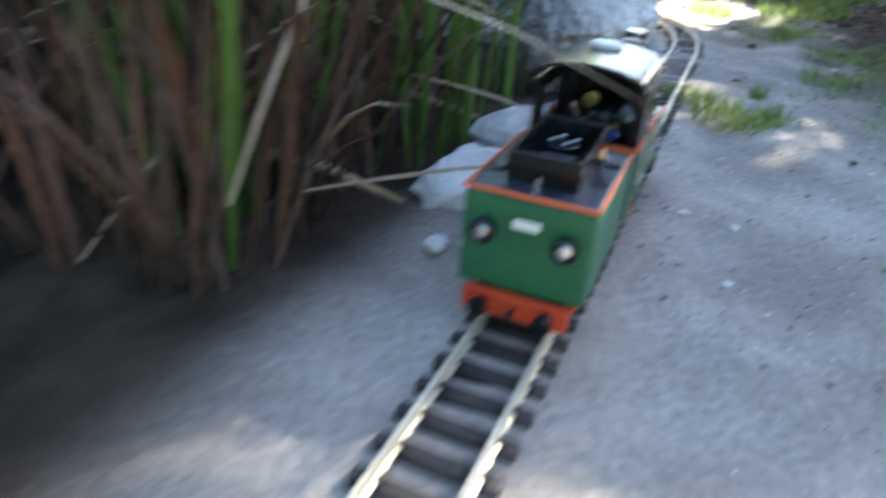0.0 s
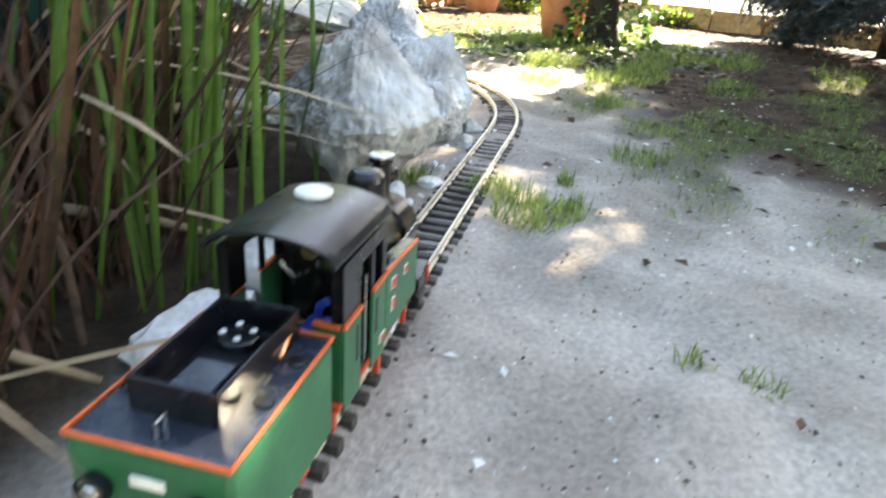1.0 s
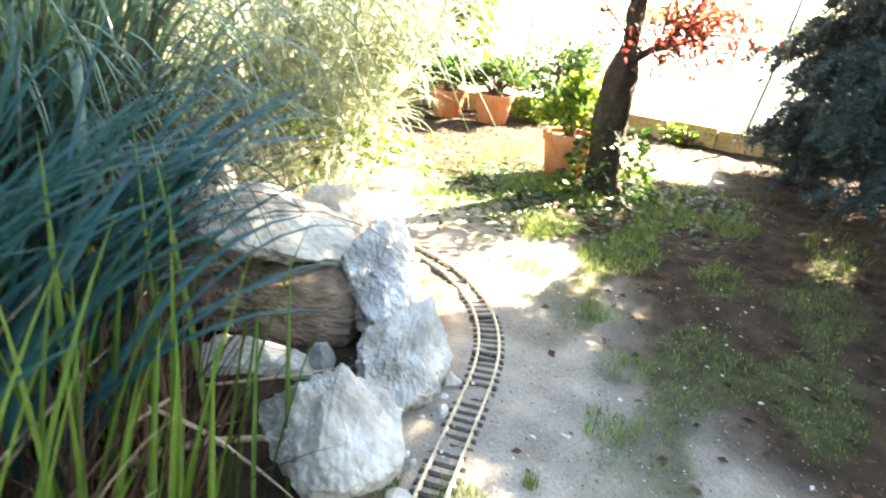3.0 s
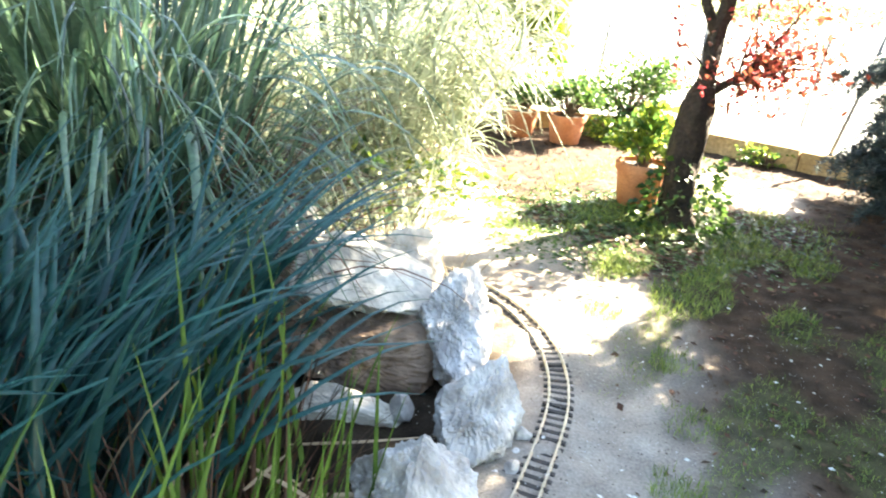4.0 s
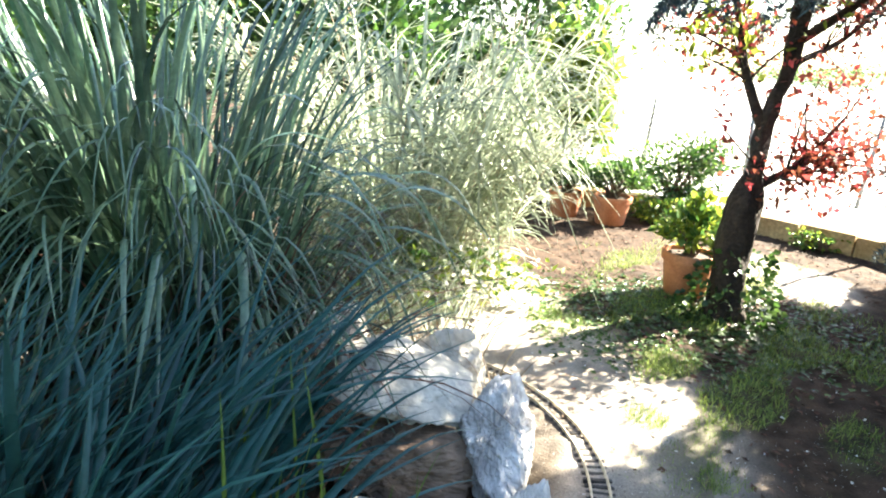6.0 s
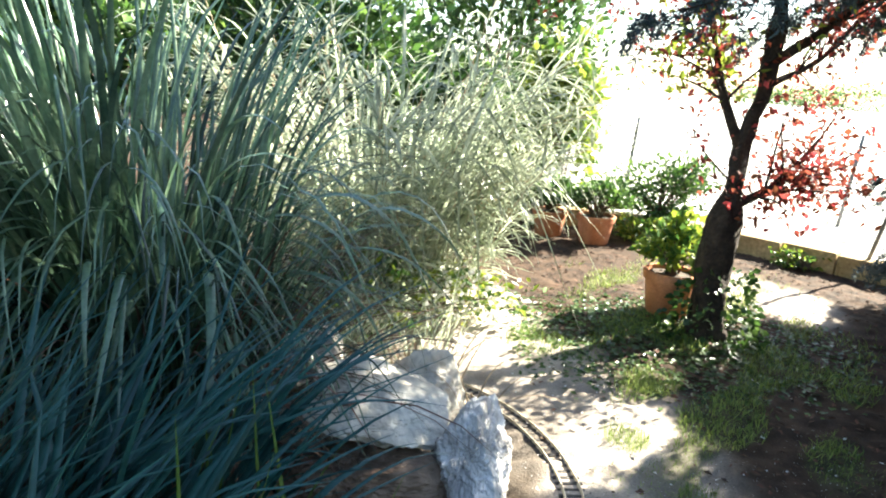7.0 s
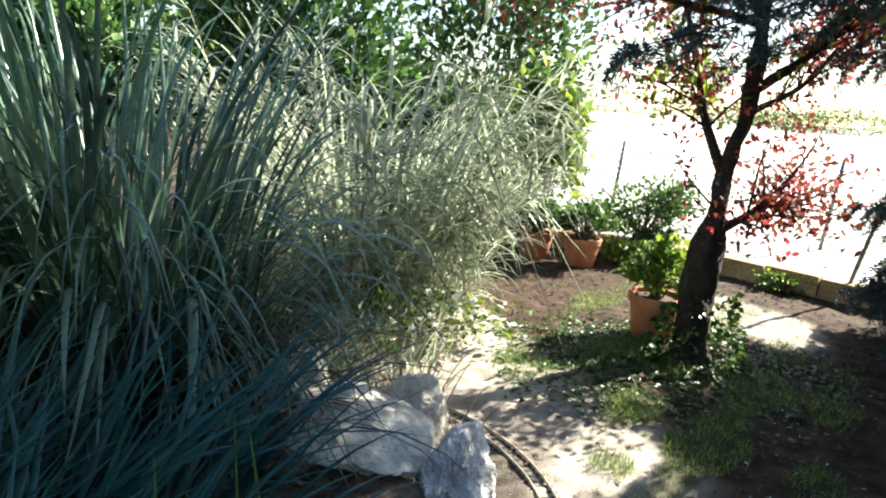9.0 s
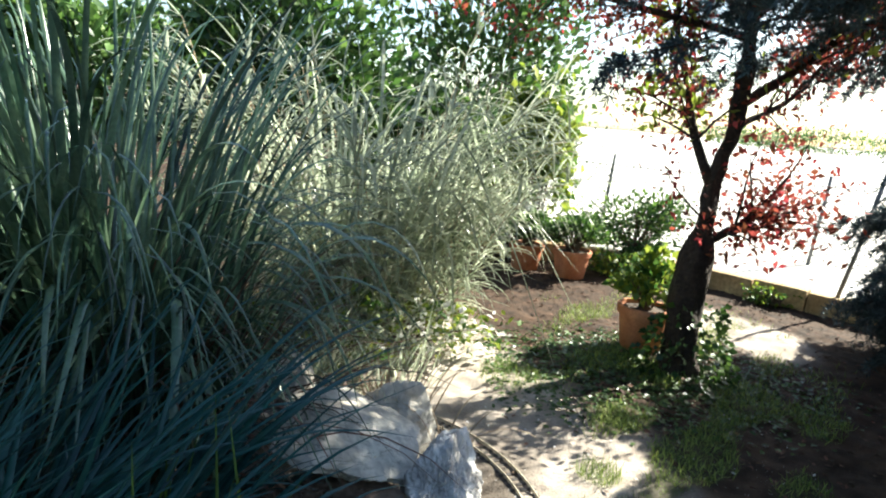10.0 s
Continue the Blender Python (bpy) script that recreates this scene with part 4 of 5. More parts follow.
# ---- reeds and grasses ----
def reed_bed():
    """Cattail stand at the pond: upright green leaves over dead brown stems."""
    r = random.Random(11)
    bed = thing("reed_bed", (-0.3, 0.95, 0), "tall green cattail reeds with dead brown stems at the pond", "reeds")
    o = Vector((-0.3, 0.95, 0))

    def spot(edge):
        while True:
            x, y = r.uniform(-1.1, 0.10), r.uniform(0.42, 1.18)
            limit = min(0.30 * (y - 0.68), 0.04) - 0.03
            if x < limit - (0.0 if edge else 0.05) and (not edge or x > limit - 0.16):
                return x, y

    # single leaves at the edge of the stand
    bunch = [(0.03 + r.gauss(0, 0.028), 0.77 + r.gauss(0, 0.03)) for _ in range(13)] + [(0.09 + r.gauss(0, 0.02), 1.06 + r.gauss(0, 0.03)) for _ in range(7)] + [spot(True) for _ in range(24)]
    for x, y in bunch:
        s = Sheet()
        s.blade((0, 0, 0), r.uniform(-1.0, 2.4), radians(r.uniform(78, 90)), r.uniform(0.05, 0.5), r.uniform(0.36, 0.60), r.uniform(0.006, 0.012), 9, 0.35, r.uniform(-0.6, 0.6), r)
        ob = s.build("leaf", M["reed"], bed)
        ob.location = Vector((x, y, ground_z(x, y) - 0.01)) - o
    s = Sheet()
    for i in range(150):
        x, y = spot(False)
        s.blade(Vector((x, y, -0.03)) - o, r.uniform(0, 6.28), radians(r.uniform(74, 90)), r.uniform(0.1, 0.8), r.uniform(0.35, 0.62), r.uniform(0.007, 0.015), 8, 0.35, r.uniform(-0.5, 0.5), r)
    tagged(s.build("leaves", M["reed"], bed), kind="stuff")
    # dead stems, packed extra dense to keep the bed's interior dark
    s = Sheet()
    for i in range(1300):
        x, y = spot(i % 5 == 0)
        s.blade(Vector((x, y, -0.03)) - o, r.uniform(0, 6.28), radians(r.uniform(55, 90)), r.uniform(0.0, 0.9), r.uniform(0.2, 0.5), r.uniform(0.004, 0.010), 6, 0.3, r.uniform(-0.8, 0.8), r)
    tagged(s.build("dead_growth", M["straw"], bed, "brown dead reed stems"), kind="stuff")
    for i in range(45):
        x, y = spot(i % 2 == 0)
        s = Sheet()
        s.blade((0, 0, 0), r.uniform(-1.2, 1.2), radians(r.uniform(-5, 70)), r.uniform(0.0, 0.8), r.uniform(0.1, 0.35), r.uniform(0.005, 0.011), 5, 0.3, 0, r)
        ob = s.build("broken_stem", M["tan"], bed, "broken tan reed stem")
        ob.location = Vector((x, y, r.uniform(0.0, 0.25))) - o
    # fallen stems lying across the edge of the bed
    for (x, y, z), az, L in (((-0.28, 0.80, 0.05), 0.05, 0.36), ((-0.30, 0.62, 0.035), -0.1, 0.30), ((-0.10, 1.02, 0.10), 0.35, 0.30), ((-0.5, 0.7, 0.10), 0.2, 0.4)):
        pts = [Vector((x, y, z)) - o + Vector((math.cos(az) * L * t, math.sin(az) * L * t, 0.03 * math.sin(3 * t) - 0.03 * t)) for t in (0, 0.25, 0.5, 0.75, 1)]
        part("fallen_stem", tube(pts, [0.006, 0.007, 0.006, 0.005, 0.003], 7), M["tan"], bed, "fallen tan stem", True)


def foreground_grass():
    """Blue-green blades that lean over the pond towards the rocks."""
    r = random.Random(17)
    clump = thing("sedge_clump", (-0.30, 0.95, 0), "dense dark blue-green sedge leaning over the rocks", "grass clump")
    o = Vector((-0.30, 0.95, 0))
    s = Sheet()
    for i in range(320):
        x, y = r.gauss(-0.50, 0.22), r.gauss(1.0, 0.16)
        if x > -0.18 or y < 0.62:
            continue
        s.blade(Vector((x, y, -0.02)) - o, r.gauss(0.75, 0.75), radians(r.uniform(68, 88)), r.uniform(0.5, 1.4), r.uniform(0.55, 0.86), r.uniform(0.012, 0.026), 9, 0.3, r.uniform(-0.4, 0.4), r)
    tagged(s.build("leaves", M["reed_blue"], clump), kind="stuff")
    for i in range(40):
        x, y = r.uniform(-0.45, -0.15), r.uniform(0.85, 1.22)
        s = Sheet()
        s.blade((0, 0, 0), r.uniform(0.1, 1.3), radians(r.uniform(68, 80)), r.uniform(1.2, 1.9), r.uniform(0.62, 0.95), r.uniform(0.012, 0.024), 12, 0.3, r.uniform(-0.3, 0.3), r)
        ob = s.build("leaf", M["reed_blue"], clump)
        ob.location = Vector((x, y, -0.02)) - o
    # the longest leaf, arching over the slab
    s = Sheet()
    s.blade((0, 0, 0), 0.83, radians(72), 1.40, 0.98, 0.017, 22, 0.3, 0.0, None, 0.36)
    s.build("leaf", M["reed_blue"], clump, "longest arching leaf").location = Vector((-0.37, 0.83, 0.0)) - o


def arching_grass():
    """Big fountain of long arching leaves behind the pond."""
    r = random.Random(23)
    clump = thing("pampas_grass", (-0.58, 1.92, 0), "large fountain of long arching grey-green pampas grass", "grass clump")

    def ribbon(s, a, top, fall, width, segs):
        """A leaf that rises to the height top and hangs over by the length fall."""
        if math.sin(a) < -0.75:
            top, fall, width = 0.94 * top, 0.7 * fall, 0.75 * width
        q = 0.20 * math.sqrt(r.random())
        L = top + 0.12 + fall
        s.arch((q * math.cos(a) * 1.5 + r.gauss(0, 0.05), q * math.sin(a), 0.02), a + r.gauss(0, 0.3), radians(r.uniform(66, 85)), (top - 0.22) / L, r.uniform(0.40, 0.75) / L, r.uniform(0.5, 1.35), L, width, segs, 0.26, r.uniform(-0.5, 0.5), r)

    s = Sheet()
    for i in range(520):
        a = r.gauss(-1.7, 1.3)
        k = 0.7 if math.cos(a) > 0.3 else 0.9
        ribbon(s, a, k * r.uniform(0.5, 1.2), k * r.uniform(0.15, 0.5), r.uniform(0.007, 0.014), 15)
    for i in range(260):
        a, q = r.uniform(0.9, 4.9), 0.26 * math.sqrt(r.random())
        s.blade((q * math.cos(a) * 1.3, q * math.sin(a), 0.1), a + r.gauss(0, 0.4), radians(r.uniform(66, 88)), r.uniform(0.6, 1.9), r.uniform(1.1, 1.6), r.uniform(0.012, 0.021), 15, 0.28, r.uniform(-0.3, 0.3), r, 2.2)
    tagged(s.build("leaves", M["arch"], clump), kind="stuff")
    for i in range(110):
        a = r.gauss(-1.7, 0.8)
        s = Sheet()
        k = 0.72 if math.cos(a) > 0.3 else 0.92
        ribbon(s, a, k * r.uniform(0.66, 1.15), k * r.uniform(0.2, 0.55), r.uniform(0.012, 0.025), 24)
        s.build("leaf", M["arch"], clump)
    s = Sheet()
    for i in range(420):
        a, q = r.uniform(0, 6.28), 0.28 * math.sqrt(r.random())
        s.blade((q * math.cos(a) * 1.3, q * math.sin(a), 0), a, radians(r.uniform(45, 88)), r.uniform(0.6, 2.4), r.uniform(0.4, 0.9), r.uniform(0.006, 0.012), 7, 0.3, 0, r)
    tagged(s.build("dead_leaves", M["straw"], clump, "dead brown leaves at the base"), kind="stuff")


def feather_grass():
    """Pale feathery stand: thin canes with many small narrow leaves, in the sun."""
    r = random.Random(29)
    clump = thing("bamboo_grass", (-0.16, 3.3, 0), "pale sunlit feathery grass with thin arching canes", "grass clump")
    s, canes = Sheet(), bmesh.new()
    for i in range(92):
        a = r.uniform(0, 6.28)
        q = 0.44 * math.sqrt(r.random())
        p = Vector((1.2 * q * math.cos(a), q * math.sin(a), 0))
        az, e, droop, L = a + r.gauss(0, 0.5), radians(r.uniform(66, 88)), r.uniform(0.3, 1.7), r.uniform(0.8, 1.85)
        if math.sin(az) < -0.2 or math.cos(az) < -0.5:
            droop, L = droop * 0.4, L * 0.75
        if math.cos(az) > 0.3:
            L *= 0.8
        pts = []
        for k in range(12):
            pts.append(p.copy())
            ee = e - droop * (k / 11) ** 1.7
            p = p + Vector((math.cos(ee) * math.cos(az), math.cos(ee) * math.sin(az), math.sin(ee))) * L / 11
        tube(pts[::2] + [pts[-1]], 0.0016, 4, canes)
        for k in range(2, 12):
            for j in range(3):
                s.blade(pts[k], az + r.uniform(-1.5, 1.5), r.uniform(-0.1, 1.2), r.uniform(0.5, 2.0), r.uniform(0.15, 0.40), r.uniform(0.008, 0.017), 6, 0.25)
    for i in range(110):
        a, q = r.uniform(-0.3, 3.3), 0.40 * math.sqrt(r.random())
        s.blade((1.2 * q * math.cos(a), q * math.sin(a), 0), a + r.gauss(0, 0.6), radians(r.uniform(50, 88)), r.uniform(0.3, 2.0), r.uniform(0.35, 1.0), r.uniform(0.006, 0.011), 7, 0.25, 0, r)
    for i in range(120):
        a, q, top = r.gauss(-0.7, 0.9), 0.36 * math.sqrt(r.random()), r.uniform(0.55, 1.25)
        L = top + 0.1 + r.uniform(0.2, 0.5)
        s.arch((q * math.cos(a), q * math.sin(a), 0.02), a + r.gauss(0, 0.4), radians(r.uniform(62, 82)), (top - 0.15) / L, r.uniform(0.25, 0.5) / L, r.uniform(0.5, 1.3), L, r.uniform(0.009, 0.018), 14, 0.25, r.uniform(-0.4, 0.4), r)
    tagged(s.build("leaves", M["feather"], clump), kind="stuff")
    tagged(part("canes", canes, M["tan"], clump), kind="stuff")
    # long canes that hang over the lawn
    for i in range(26):
        s = Sheet()
        a, top = r.uniform(-0.9, 0.4), r.uniform(0.6, 1.15)
        L = top + r.uniform(0.55, 0.95)
        s.arch((0.20 * math.cos(a) + r.gauss(0, 0.06), 0.2 * math.sin(a), 0.05), a, radians(r.uniform(62, 76)), (top - 0.30) / L, r.uniform(0.7, 1.1) / L, r.uniform(0.6, 1.1), L, r.uniform(0.008, 0.015), 20, 0.25, r.uniform(-0.3, 0.3), r)
        s.build("leaf", M["feather"], clump)


def low_clump(x, y, radius, count, length, mat, seed, label, lean=None):
    """A low loose clump of fine arching blades."""
    r = random.Random(seed)
    t = thing("grass_clump", (x, y, ground_z(x, y)), label, "grass clump", group="low grass clumps behind the rocks")
    s = Sheet()
    for i in range(count):
        a, q = r.uniform(0, 6.28), radius * math.sqrt(r.random())
        az = a + r.gauss(0, 0.6) if lean is None else r.gauss(lean, 0.5)
        s.blade((1.3 * q * math.cos(a), q * math.sin(a), -0.01), az, radians(r.uniform(55, 88)), r.uniform(0.5, 2.3), length * r.uniform(0.5, 1.1), r.uniform(0.004, 0.009), 8, 0.25, r.uniform(-0.3, 0.3), r)
    tagged(s.build("leaves", mat, t), kind="stuff")


low_clump(-0.22, 2.42, 0.20, 170, 0.50, M["feather"], 131, "pale loose grass clump behind the slab")
low_clump(0.08, 2.62, 0.18, 90, 0.42, M["feather"], 132, "pale loose grass clump in the sun")
low_clump(-0.42, 2.55, 0.25, 190, 0.55, M["feather"], 133, "pale green loose grass clump behind the pampas grass")
low_clump(0.33, 2.06, 0.04, 9, 0.30, M["tan"], 134, "dry tan stems beside the sunlit boulder")
low_clump(0.16, 2.30, 0.10, 40, 0.32, M["tan"], 135, "dry tan grass behind the boulders")
low_clump(-0.30, 1.50, 0.12, 70, 0.50, M["reed_blue"], 136, "blue-green sedge tuft at the pond's edge", 0.3)

reed_bed()
foreground_grass()
arching_grass()
feather_grass()


def short_grass():
    r = random.Random(37)
    s = Sheet()
    n = 0
    while n < 15000:
        x, y = r.uniform(0.45, 2.6), r.uniform(0.75, 4.3)
        w = float(moss_mask(np.array([x]), np.array([y]))[0])
        if r.random() > w:
            continue
        n += 1
        k = 0.6 + 0.6 * (y > 2.0)
        s.blade((x, y, ground_z(x, y) - 0.002), r.uniform(0, 6.28), radians(r.uniform(30, 85)), r.uniform(0.2, 1.4), r.uniform(0.012, 0.04) * k, r.uniform(0.0015, 0.0032) * k, 3, 0.25)
    return tagged(s.build("grass", M["lawn"]), "short sparse green grass on sandy soil", "grass", kind="stuff")


short_grass()


def tuft(x, y, radius, count, L, label):
    r = random.Random(int(1000 * (x + 3 * y)))
    t = thing("grass_tuft", (x, y, ground_z(x, y)), label, "grass tuft", group="grass tufts on the sand")
    s = Sheet()
    for i in range(count):
        a, q = r.uniform(0, 6.28), radius * math.sqrt(r.random())
        s.blade((q * math.cos(a), q * math.sin(a), -0.003), r.uniform(0, 6.28), radians(r.uniform(40, 88)), r.uniform(0.2, 1.5), L * r.uniform(0.4, 1), 0.0017, 4, 0.25)
    tagged(s.build("turf", M["lawn"], t), kind="stuff")


tuft(0.465, 0.965, 0.07, 520, 0.045, "bright green grass tuft beside the track")
tuft(0.42, 1.06, 0.045, 200, 0.035, "thin green grass tuft beside the rail")
tuft(0.548, 1.10, 0.014, 60, 0.035, "tiny green grass tuft on sand")
tuft(0.545, 0.565, 0.02, 40, 0.03, "sparse grass tuft on sand")
tuft(0.50, 0.60, 0.018, 30, 0.025, "sparse grass tuft on sand")
tuft(0.30, 1.10, 0.03, 120, 0.05, "green grass tuft between rock and rail")
tuft(0.80, 2.05, 0.07, 300, 0.06, "sunlit yellow-green grass tuft")
tuft(0.98, 2.45, 0.10, 420, 0.07, "sunlit yellow-green grass tuft")
tuft(0.75, 1.25, 0.06, 220, 0.04, "low green grass tuft")
tuft(0.86, 1.48, 0.07, 260, 0.04, "low green grass tuft")
tuft(0.92, 1.75, 0.07, 260, 0.05, "low green grass tuft")
tuft(0.60, 2.75, 0.14, 420, 0.06, "sunlit yellow-green grass tuft")


def scatter(name, mat, count, area, size, seed, label, category, dens=None):
    """Small flat leaves and petals strewn on the ground."""
    r = random.Random(seed)
    s = Sheet()
    n = 0
    while n < count:
        x, y = r.uniform(*area[0]), r.uniform(*area[1])
        if dens and r.random() > float(dens(np.array([x]), np.array([y]))[0]):
            continue
        if pond_mask(np.array([x]), np.array([y]))[0] > 0.05:
            continue
        n += 1
        a = r.uniform(0, 6.28)
        k = size * r.uniform(0.5, 1.4)
        s.leaf(Vector((x, y, ground_z(x, y) + 0.005)), Vector((math.cos(a), math.sin(a), r.uniform(-0.15, 0.3))), Vector((r.uniform(-0.5, 0.5), r.uniform(-0.5, 0.5), 1)), k, k * r.uniform(0.4, 0.8))
    return tagged(s.build(name, mat), label, category, kind="stuff")


scatter("fallen_petals", M["petal"], 190, ((0.25, 1.6), (0.3, 2.6)), 0.012, 41, "small white fallen petals on the sand", "petals")
scatter("leaf_litter", M["litter"], 5200, ((0.5, 3.2), (0.4, 4.6)), 0.022, 43, "dry brown leaf litter on the soil", "leaf litter", lambda x, y: 0.06 + soil_mask(x, y))
scatter("clover", M["ivy"], 5200, ((0.5, 2.2), (2.1, 3.7)), 0.026, 47, "low green clover leaves round the tree", "ground cover", lambda x, y: smooth(0.95, 0.2, np.hypot((x - 1.15) / 1.1, (y - 2.9) / 0.8)))

scatter("grit", M["chip"], 2600, ((0.2, 1.5), (0.25, 2.2)), 0.0035, 48, "pale fine grit on the sand", "grit")
scatter("crumbs", M["potting"], 3200, ((0.2, 1.7), (0.25, 2.3)), 0.005, 49, "dark crumbs of bark and soil on the sand", "soil crumbs")

# ---- pots ----
def pot(name, at, r0, h, label):
    t = thing(name, at, label, "flower pot", group="terracotta pots")
    part("body", lathe([(r0 * 0.70, 0), (r0 * 0.74, 0.004), (r0 * 0.92, h * 0.80), (r0 * 0.92, h * 0.82)], 32), M["terracotta"], t, smooth=True)
    part("rim", lathe([(r0 * 0.93, h * 0.80), (r0, h * 0.81), (r0 * 1.02, h * 0.97), (r0 * 0.99, h), (r0 * 0.90, h), (r0 * 0.88, h * 0.86)], 32), M["terracotta"], t, smooth=False)
    part("soil", lathe([(r0 * 0.86, h * 0.85), (r0 * 0.87, h * 0.90), (r0 * 0.3, h * 0.92)], 24), M["potting"], t)


def bush(name, at, radius, mats, leaves, size, seed, label, category, stems=24, low=-0.15, hollow=0.35):
    """Stems that fork from the base, each carrying leaves in clumps."""
    r = random.Random(seed)
    t = thing(name, at, label, category)
    rx, ry, rz = radius
    sheets = [Sheet() for _ in mats]
    wood = bmesh.new()
    tips = []
    for i in range(stems):
        d = rand_dir(r, low)
        tip = Vector((d.x * rx, d.y * ry, rz * (1 + d.z * 0.95))) * r.uniform(0.75, 1.05)
        mid = Vector((tip.x * 0.35, tip.y * 0.35, tip.z * 0.55))
        tube([Vector((r.uniform(-0.03, 0.03), r.uniform(-0.03, 0.03), 0)), mid, tip], [0.006, 0.004, 0.0015], 5, wood)
        tips += [mid.lerp(tip, r.uniform(hollow, 1)) for _ in range(6)]
    for i in range(leaves):
        c = r.choice(tips)
        p = c + Vector((r.gauss(0, 0.16 * rx), r.gauss(0, 0.16 * ry), r.gauss(0, 0.12 * rz)))
        p.z = max(p.z, 0.01)
        d = (p - Vector((0, 0, rz * 0.6))).normalized() + rand_dir(r) * 0.9
        k = size * r.uniform(0.6, 1.3)
        sheets[min(len(mats) - 1, int(r.random() * len(mats)))].leaf(p, d, rand_dir(r, 0.2), k, k * r.uniform(0.45, 0.75))
    part("branchwork", wood, M["twig"], t)
    for s, m in zip(sheets, mats):
        tagged(s.build("leaves", m, t), kind="stuff")
    return t


pot("flower_pot", (1.27, 3.24, 0), 0.125, 0.21, "terracotta flower pot beside the tree trunk")
bush("potted_shrub", (1.27, 3.24, 0.185), (0.15, 0.15, 0.15), [M["lime"], M["herb"]], 900, 0.045, 61, "leafy lime-green shrub growing in a terracotta pot", "shrub")
pot("flower_pot", (1.19, 4.60, 0), 0.13, 0.19, "terracotta flower pot with a round herb")
bush("potted_herb", (1.19, 4.60, 0.165), (0.23, 0.22, 0.15), [M["herb"], M["dark_leaf"]], 3200, 0.028, 62, "dense round green herb in a terracotta pot", "herb", stems=40)
pot("flower_pot", (0.90, 4.74, 0), 0.12, 0.18, "terracotta flower pot in shade")
bush("potted_herb", (0.90, 4.74, 0.155), (0.19, 0.18, 0.13), [M["dark_leaf"], M["herb"]], 2200, 0.03, 63, "dense dark green herb in a terracotta pot", "herb", stems=40)
bush("flowering_shrub", (0.88, 4.98, 0.0), (0.22, 0.10, 0.27), [M["herb"], M["petal"]], 1900, 0.05, 64, "green shrub covered with white flowers", "shrub", stems=30, low=-0.6)
bush("vine", (1.02, 5.28, 0.0), (0.28, 0.18, 0.72), [M["lime"], M["lime"], M["herb"]], 1500, 0.10, 65, "lime-green broad-leaved vine in the sun", "vine", stems=30)
bush("shrub", (1.75, 5.05, 0.11), (0.42, 0.25, 0.26), [M["herb"], M["dark_leaf"]], 2400, 0.04, 66, "grey-green shrub behind the kerb", "shrub", stems=44, low=-0.95, hollow=0.0)
bush("ground_cover_shrub", (0.08, 2.98, 0.0), (0.50, 0.22, 0.13), [M["lime"], M["herb"], M["petal"]], 1900, 0.035, 69, "low light green ground cover under the feathery grass", "shrub", stems=50, low=-0.95)
bush("ground_cover_shrub", (-0.22, 2.72, 0.0), (0.36, 0.22, 0.17), [M["lime"], M["herb"], M["feather"]], 1500, 0.042, 75, "low sunlit pale green ground cover before the grasses", "shrub", stems=50, low=-0.95)
bush("shrub", (2.45, 4.28, 0.0), (0.20, 0.12, 0.06), [M["lime"], M["herb"]], 500, 0.03, 67, "low weeds along the kerb", "weeds", low=-0.95)
bush("shrub", (1.55, 4.75, 0.0), (0.22, 0.16, 0.10), [M["lime"], M["herb"]], 700, 0.035, 68, "low yellow-green weeds along the kerb", "weeds", low=-0.95)
for k, (x, y, rx, ry, rz) in enumerate(((0.2, 5.7, 0.7, 0.5, 0.62), (-0.9, 5.2, 0.9, 0.6, 1.15), (0.55, 6.6, 1.0, 0.6, 1.7), (-1.6, 2.2, 0.45, 0.5, 0.7))):
    bush("large_shrub", (x, y, 0), (rx, ry, rz), [M["dark_leaf"], M["dark_leaf"], M["herb"]], 7000, 0.085, 70 + k, "tall dark green garden shrub behind the grasses", "shrub", stems=60, low=-0.7)
for k, (x, y, rx, ry, rz) in enumerate(((-7, 15, 4, 2, 1.6), (-3, 60, 16, 4, 1.6), (45, 75, 20, 5, 1.6))):
    bush("hedge", (x, y, 0), (rx, ry, rz), [M["dark_leaf"], M["herb"]], 7000, 0.3, 80 + k, "distant green hedge behind the paving", "hedge", stems=60, low=-0.9)
# hedges added out of view, tall enough to cut sun and sky light
for k, (x, y, rx, ry, rz) in enumerate(((4.25, 1.0, 0.6, 1.8, 1.4), (1.6, -2.4, 2.2, 0.5, 1.1), (-2.4, -1.9, 1.6, 0.6, 1.2), (-3.0, 1.0, 0.6, 1.85, 1.7))):
    bush("boundary_hedge", (x, y, 0), (rx, ry, rz), [M["dark_leaf"], M["dark_leaf"], M["herb"]], 8000, 0.13, 85 + k, "dense dark green hedge added out of view to block light into the garden", "hedge", stems=90, low=-0.9, hollow=0.0)


# ---- trees ----
def limb(bm, p, d, L, r0, r1, rng, segs=6, bend=0.25, up=0.0, n=10):
    pts, rad = [p.copy()], [r0]
    d = d.normalized()
    for i in range(segs):
        d = (d + rand_dir(rng) * bend * 0.4 + Vector((0, 0, up * 0.1))).normalized()
        p = p + d * L / segs
        pts.append(p.copy())
        rad.append(r0 + (r1 - r0) * (i + 1) / segs)
    tube(pts, rad, n, bm)
    return pts, d


